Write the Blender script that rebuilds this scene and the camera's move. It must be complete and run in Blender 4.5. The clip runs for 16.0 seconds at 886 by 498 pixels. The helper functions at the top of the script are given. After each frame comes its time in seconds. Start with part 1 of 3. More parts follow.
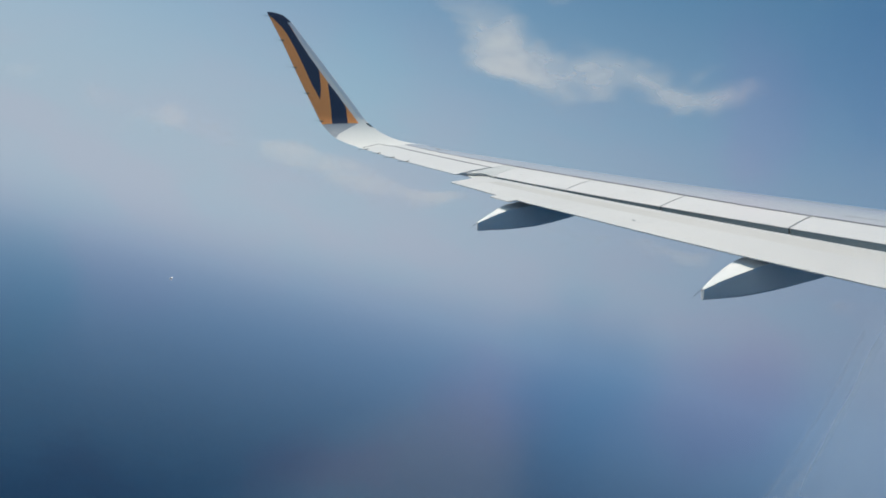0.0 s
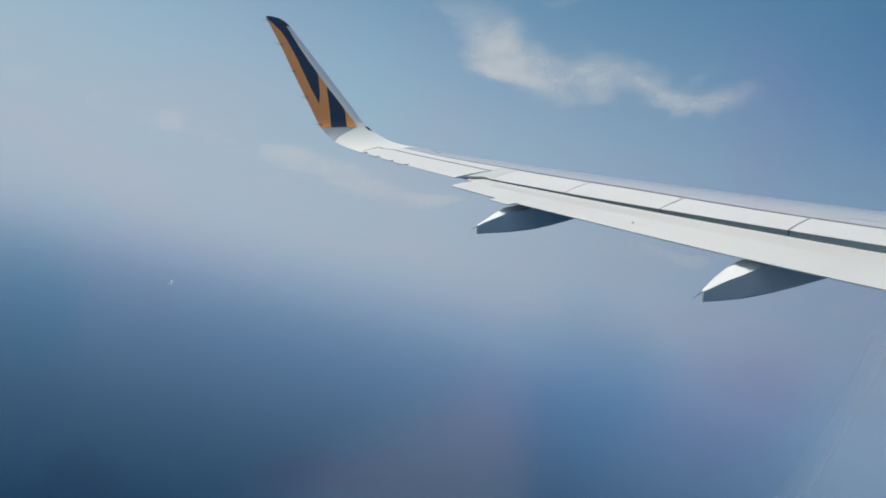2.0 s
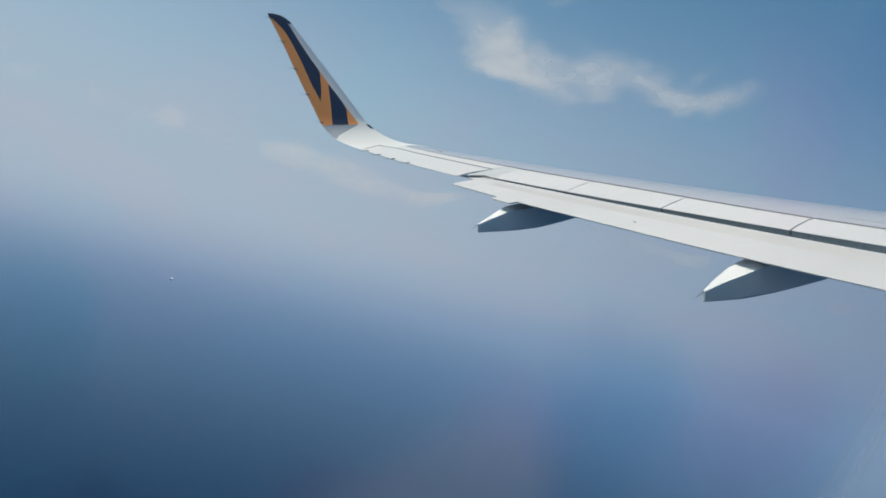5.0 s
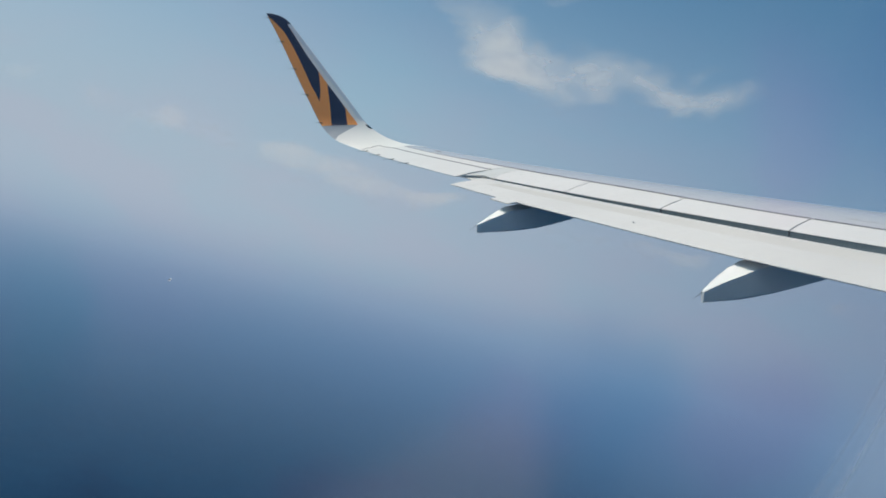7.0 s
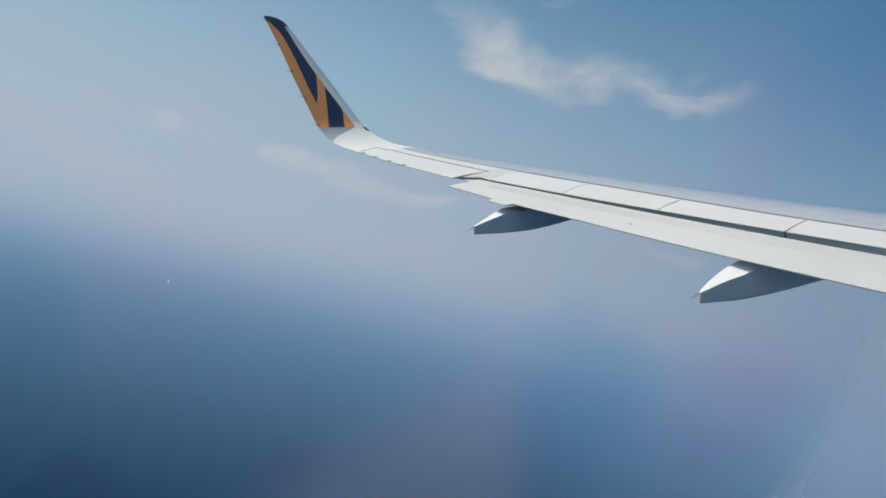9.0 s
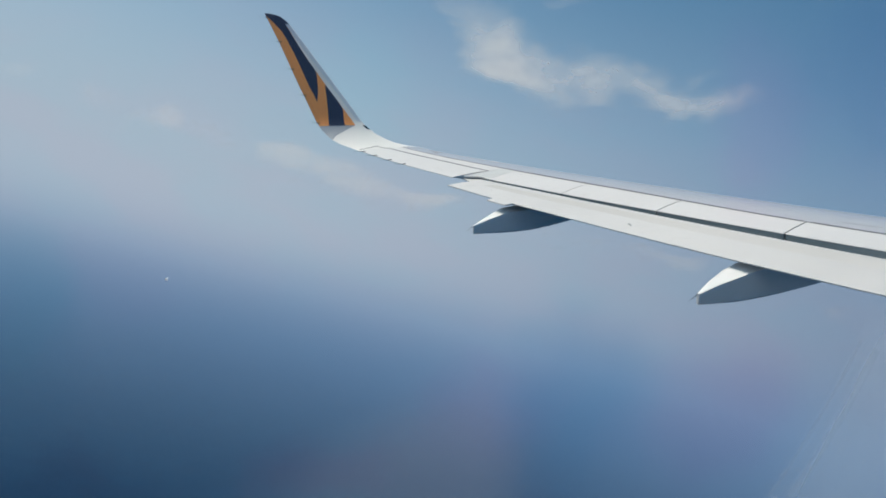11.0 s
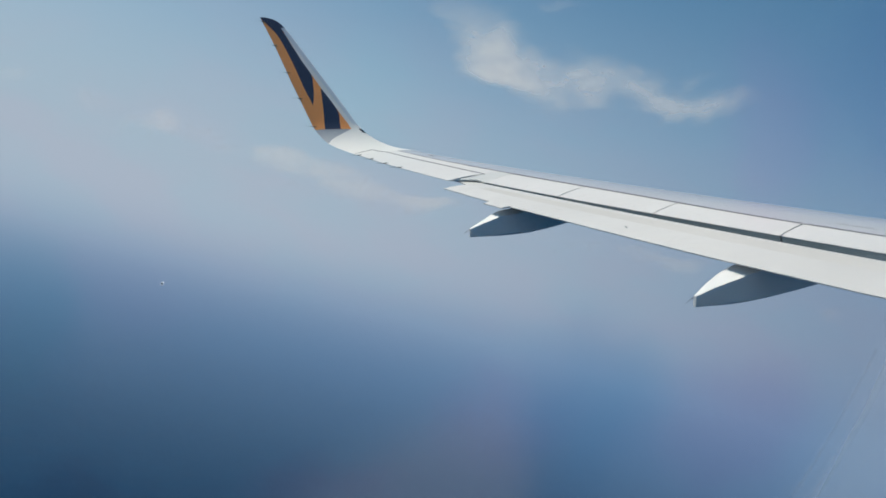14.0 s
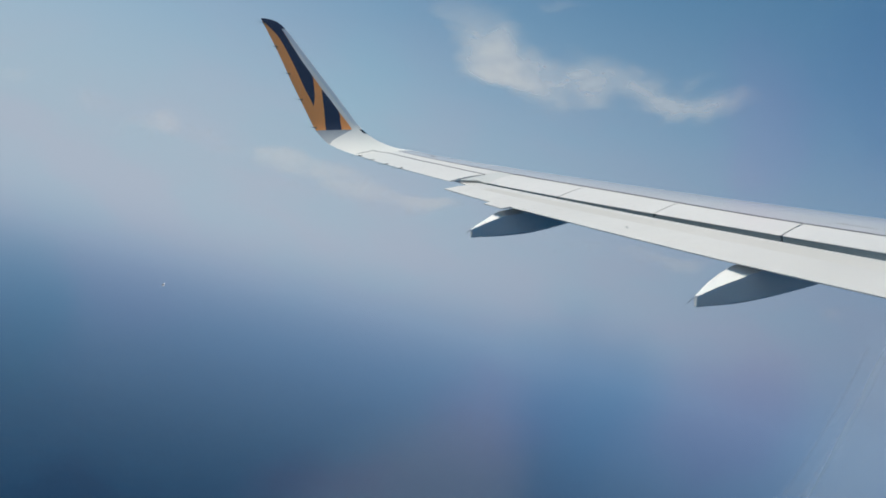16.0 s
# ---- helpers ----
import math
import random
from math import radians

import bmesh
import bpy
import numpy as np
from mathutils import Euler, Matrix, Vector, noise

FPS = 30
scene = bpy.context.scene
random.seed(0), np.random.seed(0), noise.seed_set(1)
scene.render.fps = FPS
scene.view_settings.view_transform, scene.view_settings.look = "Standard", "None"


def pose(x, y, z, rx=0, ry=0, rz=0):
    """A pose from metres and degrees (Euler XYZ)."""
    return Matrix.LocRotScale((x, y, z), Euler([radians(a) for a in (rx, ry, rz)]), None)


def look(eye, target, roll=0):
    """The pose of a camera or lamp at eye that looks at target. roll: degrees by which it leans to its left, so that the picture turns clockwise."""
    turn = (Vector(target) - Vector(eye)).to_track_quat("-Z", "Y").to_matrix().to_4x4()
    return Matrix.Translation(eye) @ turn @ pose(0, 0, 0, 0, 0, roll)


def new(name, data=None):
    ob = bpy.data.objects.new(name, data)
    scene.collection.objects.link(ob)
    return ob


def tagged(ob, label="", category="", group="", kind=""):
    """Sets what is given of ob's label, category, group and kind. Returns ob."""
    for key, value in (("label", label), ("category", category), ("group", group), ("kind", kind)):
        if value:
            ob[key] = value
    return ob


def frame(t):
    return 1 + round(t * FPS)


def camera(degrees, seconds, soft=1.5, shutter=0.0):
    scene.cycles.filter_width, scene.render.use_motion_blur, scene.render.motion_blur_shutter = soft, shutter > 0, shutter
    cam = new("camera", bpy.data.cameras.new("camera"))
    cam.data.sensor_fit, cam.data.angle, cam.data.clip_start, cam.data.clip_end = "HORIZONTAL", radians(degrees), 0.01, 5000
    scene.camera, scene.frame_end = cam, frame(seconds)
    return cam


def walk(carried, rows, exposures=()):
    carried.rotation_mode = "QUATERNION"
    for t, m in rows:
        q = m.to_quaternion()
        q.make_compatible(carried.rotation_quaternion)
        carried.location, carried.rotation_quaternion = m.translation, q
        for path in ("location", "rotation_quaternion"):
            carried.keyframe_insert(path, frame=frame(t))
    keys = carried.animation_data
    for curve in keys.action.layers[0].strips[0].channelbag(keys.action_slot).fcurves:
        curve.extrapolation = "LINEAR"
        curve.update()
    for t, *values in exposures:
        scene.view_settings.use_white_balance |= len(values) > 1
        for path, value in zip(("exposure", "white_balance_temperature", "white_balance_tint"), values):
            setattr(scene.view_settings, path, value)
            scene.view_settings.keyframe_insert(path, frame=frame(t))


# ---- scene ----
# ---- the airplane's own axes: x ahead, y outboard along the port wing, z up; it climbs nose-up ----
UP = Vector((0.3149, 0.0713, 0.9464)).normalized()
AX_Y = UP.cross(Vector((1, 0, 0))).normalized()
AX_X = AX_Y.cross(UP).normalized()
CRAFT = Matrix((AX_X, AX_Y, UP)).to_4x4()


def aim(x, y, z, yaw, pitch, roll):
    """Camera pose in the airplane's axes: yaw ahead of straight out, pitch up, roll."""
    a, b = radians(yaw), radians(pitch)
    way = Vector((math.sin(a) * math.cos(b), math.cos(a) * math.cos(b), math.sin(b)))
    eye = Vector((x, y, z))
    return CRAFT @ look(eye, eye + way, roll)


# ---- camera ----
cam = camera(57.566, 16.0, soft=1.75)
ROWS = [
    (0.0, -3.8055, 1.7471, 0.2823, 15.350, -6.447, -1.109),
    (0.5, -3.8070, 1.7501, 0.2838, 15.298, -6.399, -1.210),
    (1.0, -3.8065, 1.7489, 0.2836, 15.392, -6.310, -1.255),
    (1.5, -3.8062, 1.7479, 0.2835, 15.468, -6.192, -1.202),
    (2.0, -3.8068, 1.7496, 0.2836, 15.401, -6.229, -1.321),
    (2.5, -3.8060, 1.7475, 0.2830, 15.430, -6.207, -1.264),
    (3.0, -3.8107, 1.7574, 0.2863, 15.420, -6.326, -1.162),
    (3.5, -3.8098, 1.7552, 0.2863, 15.320, -6.429, -1.067),
    (4.0, -3.8110, 1.7575, 0.2867, 15.401, -6.427, -1.047),
    (6.5, -3.8116, 1.7586, 0.2870, 15.273, -6.280, -1.103),
    (7.0, -3.8109, 1.7572, 0.2870, 15.427, -6.338, -1.022),
    (7.5, -3.8104, 1.7568, 0.2862, 15.470, -6.377, -0.997),
    (8.0, -3.8061, 1.7481, 0.2832, 15.507, -6.373, -1.011),
    (8.5, -3.8057, 1.7476, 0.2829, 15.573, -6.308, -1.006),
    (9.0, -3.8062, 1.7482, 0.2831, 15.582, -6.195, -1.132),
    (11.5, -3.8061, 1.7475, 0.2837, 15.648, -6.270, -0.585),
    (12.0, -3.8057, 1.7478, 0.2832, 15.667, -6.295, -0.724),
    (12.5, -3.8055, 1.7477, 0.2829, 15.670, -6.176, -0.704),
    (13.0, -3.8057, 1.7479, 0.2834, 15.592, -6.086, -0.651),
    (13.5, -3.8104, 1.7577, 0.2864, 15.878, -5.902, -0.589),
    (14.0, -3.8088, 1.7538, 0.2855, 15.910, -6.039, -0.849),
    (14.5, -3.8067, 1.7495, 0.2843, 15.895, -6.043, -0.926),
    (15.0, -3.8070, 1.7499, 0.2839, 15.860, -6.010, -1.025),
    (15.5, -3.8064, 1.7496, 0.2839, 15.907, -6.061, -1.044),
    (16.0, -3.8074, 1.7511, 0.2848, 15.834, -5.997, -0.954),
]
walk(cam, [(r[0], aim(*r[1:])) for r in ROWS])

# ---- world, sun ----
SUN_AIR = Vector((-0.32, 0.21, 1.0)).normalized()
SUN = (CRAFT.to_3x3() @ SUN_AIR).normalized()
SUN_EL, SUN_AZ = math.asin(SUN.z), math.atan2(SUN.x, SUN.y)
ALT = 220.0
scene.view_settings.exposure = 0.0


def link(tree, a, b):
    tree.links.new(a, b)


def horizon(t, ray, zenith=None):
    """Painted haze colour towards a direction, sinking into the far sea below the horizon."""
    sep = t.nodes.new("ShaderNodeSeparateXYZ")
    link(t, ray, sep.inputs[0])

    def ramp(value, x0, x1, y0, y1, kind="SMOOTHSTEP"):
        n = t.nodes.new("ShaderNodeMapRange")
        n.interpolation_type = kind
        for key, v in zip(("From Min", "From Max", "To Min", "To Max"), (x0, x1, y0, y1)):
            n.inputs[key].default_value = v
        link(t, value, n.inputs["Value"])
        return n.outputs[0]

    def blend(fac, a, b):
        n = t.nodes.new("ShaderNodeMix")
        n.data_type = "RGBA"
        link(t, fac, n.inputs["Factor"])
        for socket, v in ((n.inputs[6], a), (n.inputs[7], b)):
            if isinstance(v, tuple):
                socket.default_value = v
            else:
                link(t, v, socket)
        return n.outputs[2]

    # haze colour is painted brightest roughly on the sun's side, a little patchy
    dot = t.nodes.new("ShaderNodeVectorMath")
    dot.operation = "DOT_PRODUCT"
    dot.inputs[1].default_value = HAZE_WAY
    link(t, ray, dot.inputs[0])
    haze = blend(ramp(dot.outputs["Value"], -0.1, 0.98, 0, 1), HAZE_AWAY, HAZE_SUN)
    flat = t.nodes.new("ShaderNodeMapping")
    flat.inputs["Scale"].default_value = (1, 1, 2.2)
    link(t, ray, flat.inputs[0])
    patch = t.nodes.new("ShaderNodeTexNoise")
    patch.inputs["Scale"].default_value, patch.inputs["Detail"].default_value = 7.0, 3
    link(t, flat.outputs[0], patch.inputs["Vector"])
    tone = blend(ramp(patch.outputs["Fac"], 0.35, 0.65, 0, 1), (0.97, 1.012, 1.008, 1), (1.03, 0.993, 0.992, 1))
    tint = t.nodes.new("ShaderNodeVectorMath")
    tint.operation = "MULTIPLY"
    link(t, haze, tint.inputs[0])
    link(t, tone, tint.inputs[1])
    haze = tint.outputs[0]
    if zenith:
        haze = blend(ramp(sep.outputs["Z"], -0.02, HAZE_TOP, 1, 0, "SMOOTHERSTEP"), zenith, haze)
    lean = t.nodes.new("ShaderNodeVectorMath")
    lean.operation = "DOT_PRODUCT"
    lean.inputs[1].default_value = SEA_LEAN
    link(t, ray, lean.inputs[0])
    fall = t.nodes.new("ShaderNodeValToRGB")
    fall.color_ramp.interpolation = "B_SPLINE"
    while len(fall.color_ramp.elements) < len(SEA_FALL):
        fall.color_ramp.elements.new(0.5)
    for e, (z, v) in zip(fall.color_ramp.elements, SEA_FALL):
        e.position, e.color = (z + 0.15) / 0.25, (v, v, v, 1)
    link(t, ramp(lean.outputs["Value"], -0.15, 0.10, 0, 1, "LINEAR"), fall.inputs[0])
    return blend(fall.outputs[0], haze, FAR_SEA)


def build_world():
    w = bpy.data.worlds.new("sky")
    w.use_nodes = True
    scene.world = w
    t = w.node_tree
    bg = t.nodes["Background"]
    sky = t.nodes.new("ShaderNodeTexSky")
    sky.sky_type, sky.sun_disc = "NISHITA", False
    sky.sun_elevation, sky.sun_rotation = SUN_EL, SUN_AZ
    sky.altitude, sky.dust_density, sky.air_density, sky.ozone_density = 300, 1.5, 1.0, 1.5
    gain = t.nodes.new("ShaderNodeVectorMath")
    gain.operation = "MULTIPLY"
    gain.inputs[1].default_value = SKY_GAIN
    link(t, sky.outputs[0], gain.inputs[0])
    co = t.nodes.new("ShaderNodeTexCoord")
    colour = horizon(t, co.outputs["Generated"], gain.outputs[0])
    link(t, colour, bg.inputs["Color"])
    bg.inputs["Strength"].default_value = 1.0


HAZE_SUN, HAZE_AWAY, FAR_SEA = (0.390, 0.474, 0.575, 1), (0.106, 0.170, 0.315, 1), (0.135, 0.246, 0.414, 1)
HAZE_WAY = Vector((-0.455, 0.89, 0))
SEA_LEAN = Vector((-0.0432, 0.0125, 1.0))
SEA_FALL = [(-0.145, 1.0), (-0.11, 0.97), (-0.08, 0.88), (-0.05, 0.71), (-0.022, 0.46), (0.0, 0.22), (0.022, 0.07), (0.048, 0.0)]
HAZE_TOP = 0.55
SKY_GAIN = (0.060, 0.102, 0.105)
build_world()
lamp = bpy.data.lights.new("sun", "SUN")
lamp.energy, lamp.angle, lamp.color = 3.3, radians(0.6), (1.0, 0.925, 0.82)
sun = new("sun", lamp)
sun.matrix_world = look(SUN * 300, (0, 0, 0))


# ---- materials ----
def material(name, colour, rough=0.5, metal=0.0, grain=0.0, scale=6.0, bump=0.0, coat=0.0, coat_rough=0.15, stretch=(1, 1, 1), dirt=None):
    m = bpy.data.materials.new(name)
    m.use_nodes = True
    t = m.node_tree
    b = t.nodes["Principled BSDF"]
    b.inputs["Base Color"].default_value = (*colour, 1)
    b.inputs["Roughness"].default_value, b.inputs["Metallic"].default_value = rough, metal
    b.inputs["Coat Weight"].default_value = coat
    b.inputs["Coat Roughness"].default_value = coat_rough
    if grain or bump:
        co = t.nodes.new("ShaderNodeTexCoord")
        mp = t.nodes.new("ShaderNodeMapping")
        mp.inputs["Scale"].default_value = stretch
        link(t, co.outputs["Object"], mp.inputs[0])
        big = t.nodes.new("ShaderNodeTexNoise")
        big.inputs["Scale"].default_value, big.inputs["Detail"].default_value = scale * 0.2, 4
        small = t.nodes.new("ShaderNodeTexNoise")
        small.inputs["Scale"].default_value, small.inputs["Detail"].default_value = scale * 4, 6
        link(t, mp.outputs[0], big.inputs["Vector"])
        link(t, mp.outputs[0], small.inputs["Vector"])
        add = t.nodes.new("ShaderNodeMath")
        add.operation = "ADD"
        half = t.nodes.new("ShaderNodeMath")
        half.operation = "MULTIPLY"
        half.inputs[1].default_value = 0.5
        link(t, small.outputs["Fac"], half.inputs[0])
        link(t, big.outputs["Fac"], add.inputs[0])
        link(t, half.outputs[0], add.inputs[1])
        mr = t.nodes.new("ShaderNodeMapRange")
        mr.inputs["From Min"].default_value, mr.inputs["From Max"].default_value = 0.45, 1.05
        link(t, add.outputs[0], mr.inputs["Value"])
        mix = t.nodes.new("ShaderNodeMix")
        mix.data_type = "RGBA"
        d = dirt or tuple(c * (1 - grain) for c in colour)
        mix.inputs[6].default_value = (*d, 1)
        mix.inputs[7].default_value = (*colour, 1)
        link(t, mr.outputs[0], mix.inputs["Factor"])
        link(t, mix.outputs[2], b.inputs["Base Color"])
        rr = t.nodes.new("ShaderNodeMapRange")
        rr.inputs["To Min"].default_value, rr.inputs["To Max"].default_value = min(1, rough + 0.12), max(0.03, rough - 0.06)
        link(t, add.outputs[0], rr.inputs["Value"])
        link(t, rr.outputs[0], b.inputs["Roughness"])
        if bump:
            bp = t.nodes.new("ShaderNodeBump")
            bp.inputs["Strength"].default_value, bp.inputs["Distance"].default_value = 1.0, bump
            link(t, small.outputs["Fac"], bp.inputs["Height"])
            link(t, bp.outputs[0], b.inputs["Normal"])
    return m


WHITE = material("white_wing_paint", (0.705, 0.670, 0.64), 0.5, grain=0.10, scale=2.5, stretch=(0.25, 1.6, 1), bump=0.0004)
FLAP_WHITE = material("flap_paint", (0.70, 0.663, 0.625), 0.5, grain=0.12, scale=2.2, stretch=(0.3, 1.8, 1), bump=0.0004)
BOX_GREY = material("pale_grey_wing_paint", (0.635, 0.605, 0.60), 0.5, grain=0.10, scale=2.5, stretch=(0.25, 1.6, 1), coat=0.85, coat_rough=0.10)
# dark colour that stands in for shade in the gaps behind the panels
GAP_SHADE = material("gap_shade_colour", (0.085, 0.125, 0.145), 0.7, grain=0.2, scale=8)
STENCIL = material("faded_stencil", (0.45, 0.45, 0.46), 0.6, grain=0.25, scale=30)
SOILED = material("soiled_flap_paint", (0.565, 0.525, 0.475), 0.55, grain=0.10, scale=2.0, stretch=(0.3, 1.6, 1), dirt=(0.645, 0.605, 0.56))
GREY = material("grey_wing_paint", (0.62, 0.605, 0.57), 0.45, grain=0.10, scale=3, bump=0.0004)
SHARK_WHITE = material("sharklet_white_paint", (0.76, 0.725, 0.685), 0.6, grain=0.07, scale=3)
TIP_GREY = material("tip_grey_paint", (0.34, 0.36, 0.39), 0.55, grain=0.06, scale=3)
ORANGE = material("orange_paint", (0.92, 0.34, 0.10), 0.45, grain=0.06, scale=3)
LEAD_GREY = material("leading_edge_shaded_paint", (0.60, 0.62, 0.65), 0.4, grain=0.06, scale=3)
NAVY = material("navy_paint", (0.026, 0.038, 0.080), 0.40, grain=0.15, scale=3)
FAIRING = material("fairing_paint", (0.83, 0.805, 0.77), 0.68, grain=0.14, scale=3, bump=0.0004)
SEAL = material("rubber_seal", (0.20, 0.185, 0.19), 0.75, grain=0.3, scale=12)
DARK = material("cove_primer", (0.42, 0.45, 0.47), 0.7, grain=0.3, scale=6)
WICK = material("carbon_wick", (0.04, 0.04, 0.045), 0.6, grain=0.2, scale=30)
LENS = material("smoked_lens", (0.03, 0.035, 0.045), 0.12, grain=0.1, scale=20, coat=0.5)
HULL = material("hull_white_paint", (0.76, 0.76, 0.75), 0.4, grain=0.06, scale=1.2)


# ---- mesh helpers ----
def part(name, verts, faces, mat, parent, label="", smooth=True, sharp=35):
    me = bpy.data.meshes.new(name)
    me.from_pydata([tuple(v) for v in verts], [], faces)
    bm = bmesh.new()
    bm.from_mesh(me)
    bmesh.ops.remove_doubles(bm, verts=bm.verts, dist=1e-5)
    bmesh.ops.recalc_face_normals(bm, faces=bm.faces)
    for e in bm.edges:
        e.smooth = len(e.link_faces) < 2 or e.calc_face_angle(0) < radians(sharp)
    for f in bm.faces:
        f.smooth = smooth
    bm.to_mesh(me)
    bm.free()
    me.materials.append(mat)
    ob = new(name, me)
    ob.parent = parent
    return tagged(ob, label) if label else ob


def loft(rings, caps=True, closed=True):
    """Verts and faces of a skin over rings of equal length."""
    n = len(rings[0])
    verts = [v for r in rings for v in r]
    faces = []
    for i in range(len(rings) - 1):
        for j in range(n if closed else n - 1):
            k = (j + 1) % n
            faces.append((i * n + j, i * n + k, (i + 1) * n + k, (i + 1) * n + j))
    if caps:
        faces.append(tuple(range(n - 1, -1, -1)))
        faces.append(tuple((len(rings) - 1) * n + j for j in range(n)))
    return verts, faces


def rod(a, b, r0, r1, n=6):
    a, b = Vector(a), Vector(b)
    d = (b - a).normalized()
    u = d.orthogonal().normalized()
    v = d.cross(u)
    rings = []
    for p, r in ((a, r0), (b, r1)):
        rings.append([p + (u * math.cos(6.2832 * k / n) + v * math.sin(6.2832 * k / n)) * r for k in range(n)])
    return loft(rings)


def span(a, b, n):
    return [a + (b - a) * i / (n - 1) for i in range(n)]


def curve(x, pairs):
    """Smooth interpolation through (x, value) pairs."""
    if x <= pairs[0][0]:
        return pairs[0][1]
    for i in range(len(pairs) - 1):
        x0, y0 = pairs[i]
        x1, y1 = pairs[i + 1]
        if x <= x1:
            def slope(k):
                if k == 0 or k == len(pairs) - 1:
                    j = min(k, len(pairs) - 2)
                    return (pairs[j + 1][1] - pairs[j][1]) / (pairs[j + 1][0] - pairs[j][0])
                return (pairs[k + 1][1] - pairs[k - 1][1]) / (pairs[k + 1][0] - pairs[k - 1][0])
            h = x1 - x0
            s = (x - x0) / h
            m0, m1 = slope(i) * h, slope(i + 1) * h
            return (2 * s ** 3 - 3 * s * s + 1) * y0 + (s ** 3 - 2 * s * s + s) * m0 + (3 * s * s - 2 * s ** 3) * y1 + (s ** 3 - s * s) * m1
    return pairs[-1][1]


def smooth(v):
    v = max(0.0, min(1.0, v))
    return v * v * (3 - 2 * v)


# ---- wing lines: hinge line of the spoilers, leading edge, upper profile ----
def xh(y):
    return 0.43 - 0.2774 * (y - 12.96)


def zh(y):
    lift = 0.02 * max(0.0, (y - 14.6) / 1.6) ** 2
    return -0.39 + 0.087 * (y - 7.62) + 0.0020 * (y - 7.62) ** 2 + lift


def hinge(y):
    """Aft set of the spoilers' hinge towards the root."""
    return 0.07 * smooth((11.0 - y) / 2.6)


def edge(y):
    """Trailing edge of the spoilers, aft of the hinge line."""
    return 0.5 - 0.010 * smooth((11.2 - y) / 2.4)


def fore(y):
    """Leading edge, ahead of the hinge line."""
    return (2.04 - 0.51 * (y - 12.96)) - xh(y)


def upper(y, a):
    """Height of the upper skin over the hinge line, a metres aft of it."""
    if a >= 0:
        return (-0.12 * a - (0.16 - 0.10 * max(0.0, min(1.0, (y - 12.85) / 0.12))) * a * a) * (0.80 + 0.20 * min(1.0, (y - 7.0) / 5.8))
    f = fore(y)
    u = -a / f
    return f * (0.12 * u - 0.35 * u * u - 0.03 * u ** 8)


def lower(y, a):
    f = fore(y)
    le = f * -0.26
    if a >= 0:
        return -0.30 + 0.10 * a
    u = -a / f
    w = math.sqrt(max(0.0, 1 - u ** 3))
    return le - (0.06 * f + 0.02) * w * (1 - 0.2 * w) + (-0.30 - le + 0.06 * f) * (1 - u) ** 1.5 * 0.9


def skin(y, a, lift=0.0):
    return Vector((xh(y) - a, y, zh(y) + upper(y, a) + lift))


airplane = tagged(new("airplane"), "white narrow-body airliner climbing over hazy sea, flaps partly extended", "airplane")
airplane.matrix_world = CRAFT


# ---- wing box ----
def wing_ring(y, back=-0.006):
    f = fore(y)
    us = [0.0, 0.03, 0.08, 0.15, 0.25, 0.35, 0.45, 0.55, 0.65, 0.75, 0.84, 0.91, 0.96, 0.99, 1.0]
    top = [Vector((xh(y) + u * f - back * (1 - u), y, zh(y) + upper(y, -u * f))) for u in us]
    h = hinge(y)
    top[0] = Vector((xh(y) - back - h, y, zh(y) + upper(y, h)))
    low = [Vector((xh(y) + u * f - back * (1 - u), y, zh(y) + lower(y, -u * f))) for u in reversed(us[:-1])]
    return top + low


wing = part("wing", *loft([wing_ring(y) for y in [1.85, 3, 4, 5, 6, 7, 8, 9, 10, 11, 12, 12.8, 13.5, 14.2, 14.8, 15.3, 15.7, 16.0, 16.32]]), BOX_GREY, airplane, "pale grey painted wing skin")


# rear spar and cove under the spoilers
def cove_ring(y):
    return [Vector((xh(y) - a, y, zh(y) + z)) for a, z in ((0.012, -0.02), (0.06, -0.06), (0.09, -0.20), (0.30, -0.27), (0.30, -0.30), (0.012, -0.30))]


part("rear_spar", *loft([cove_ring(y) for y in span(1.9, 13.2, 12)]), DARK, wing, "dark primer cove behind the wing box")


def seam(y0, y1, a, width, n=40, lift=0.002):
    rings = []
    for y in span(y0, y1, n):
        half = width / 2 * (1 - 0.45 * smooth((y - 13.0) / 2.5))
        p, q = skin(y, hinge(y) + a - half, lift), skin(y, hinge(y) + a + half, lift)
        rings.append([p, q, q - Vector((0, 0, 0.004)), p - Vector((0, 0, 0.004))])
    return loft(rings)


part("hinge_seal", *seam(2.2, 16.3, -0.004, 0.034), SEAL, wing, "grey-brown rubber seal strip")


for i in range(8):
    ya = 8.08 - i * 0.048
    mark = [[skin(y, -0.10 - d, 0.0015) for y in (ya, ya - 0.026)] + [skin(y, -0.10 - d, -0.002) for y in (ya - 0.026, ya)] for d in (0.0, 0.05)]
    part("stencil_bar", *loft(mark), STENCIL, wing, "faded grey stencil mark")

# ---- spoilers ----
SP = 1.5447     # step along y of the spoilers' trailing corners


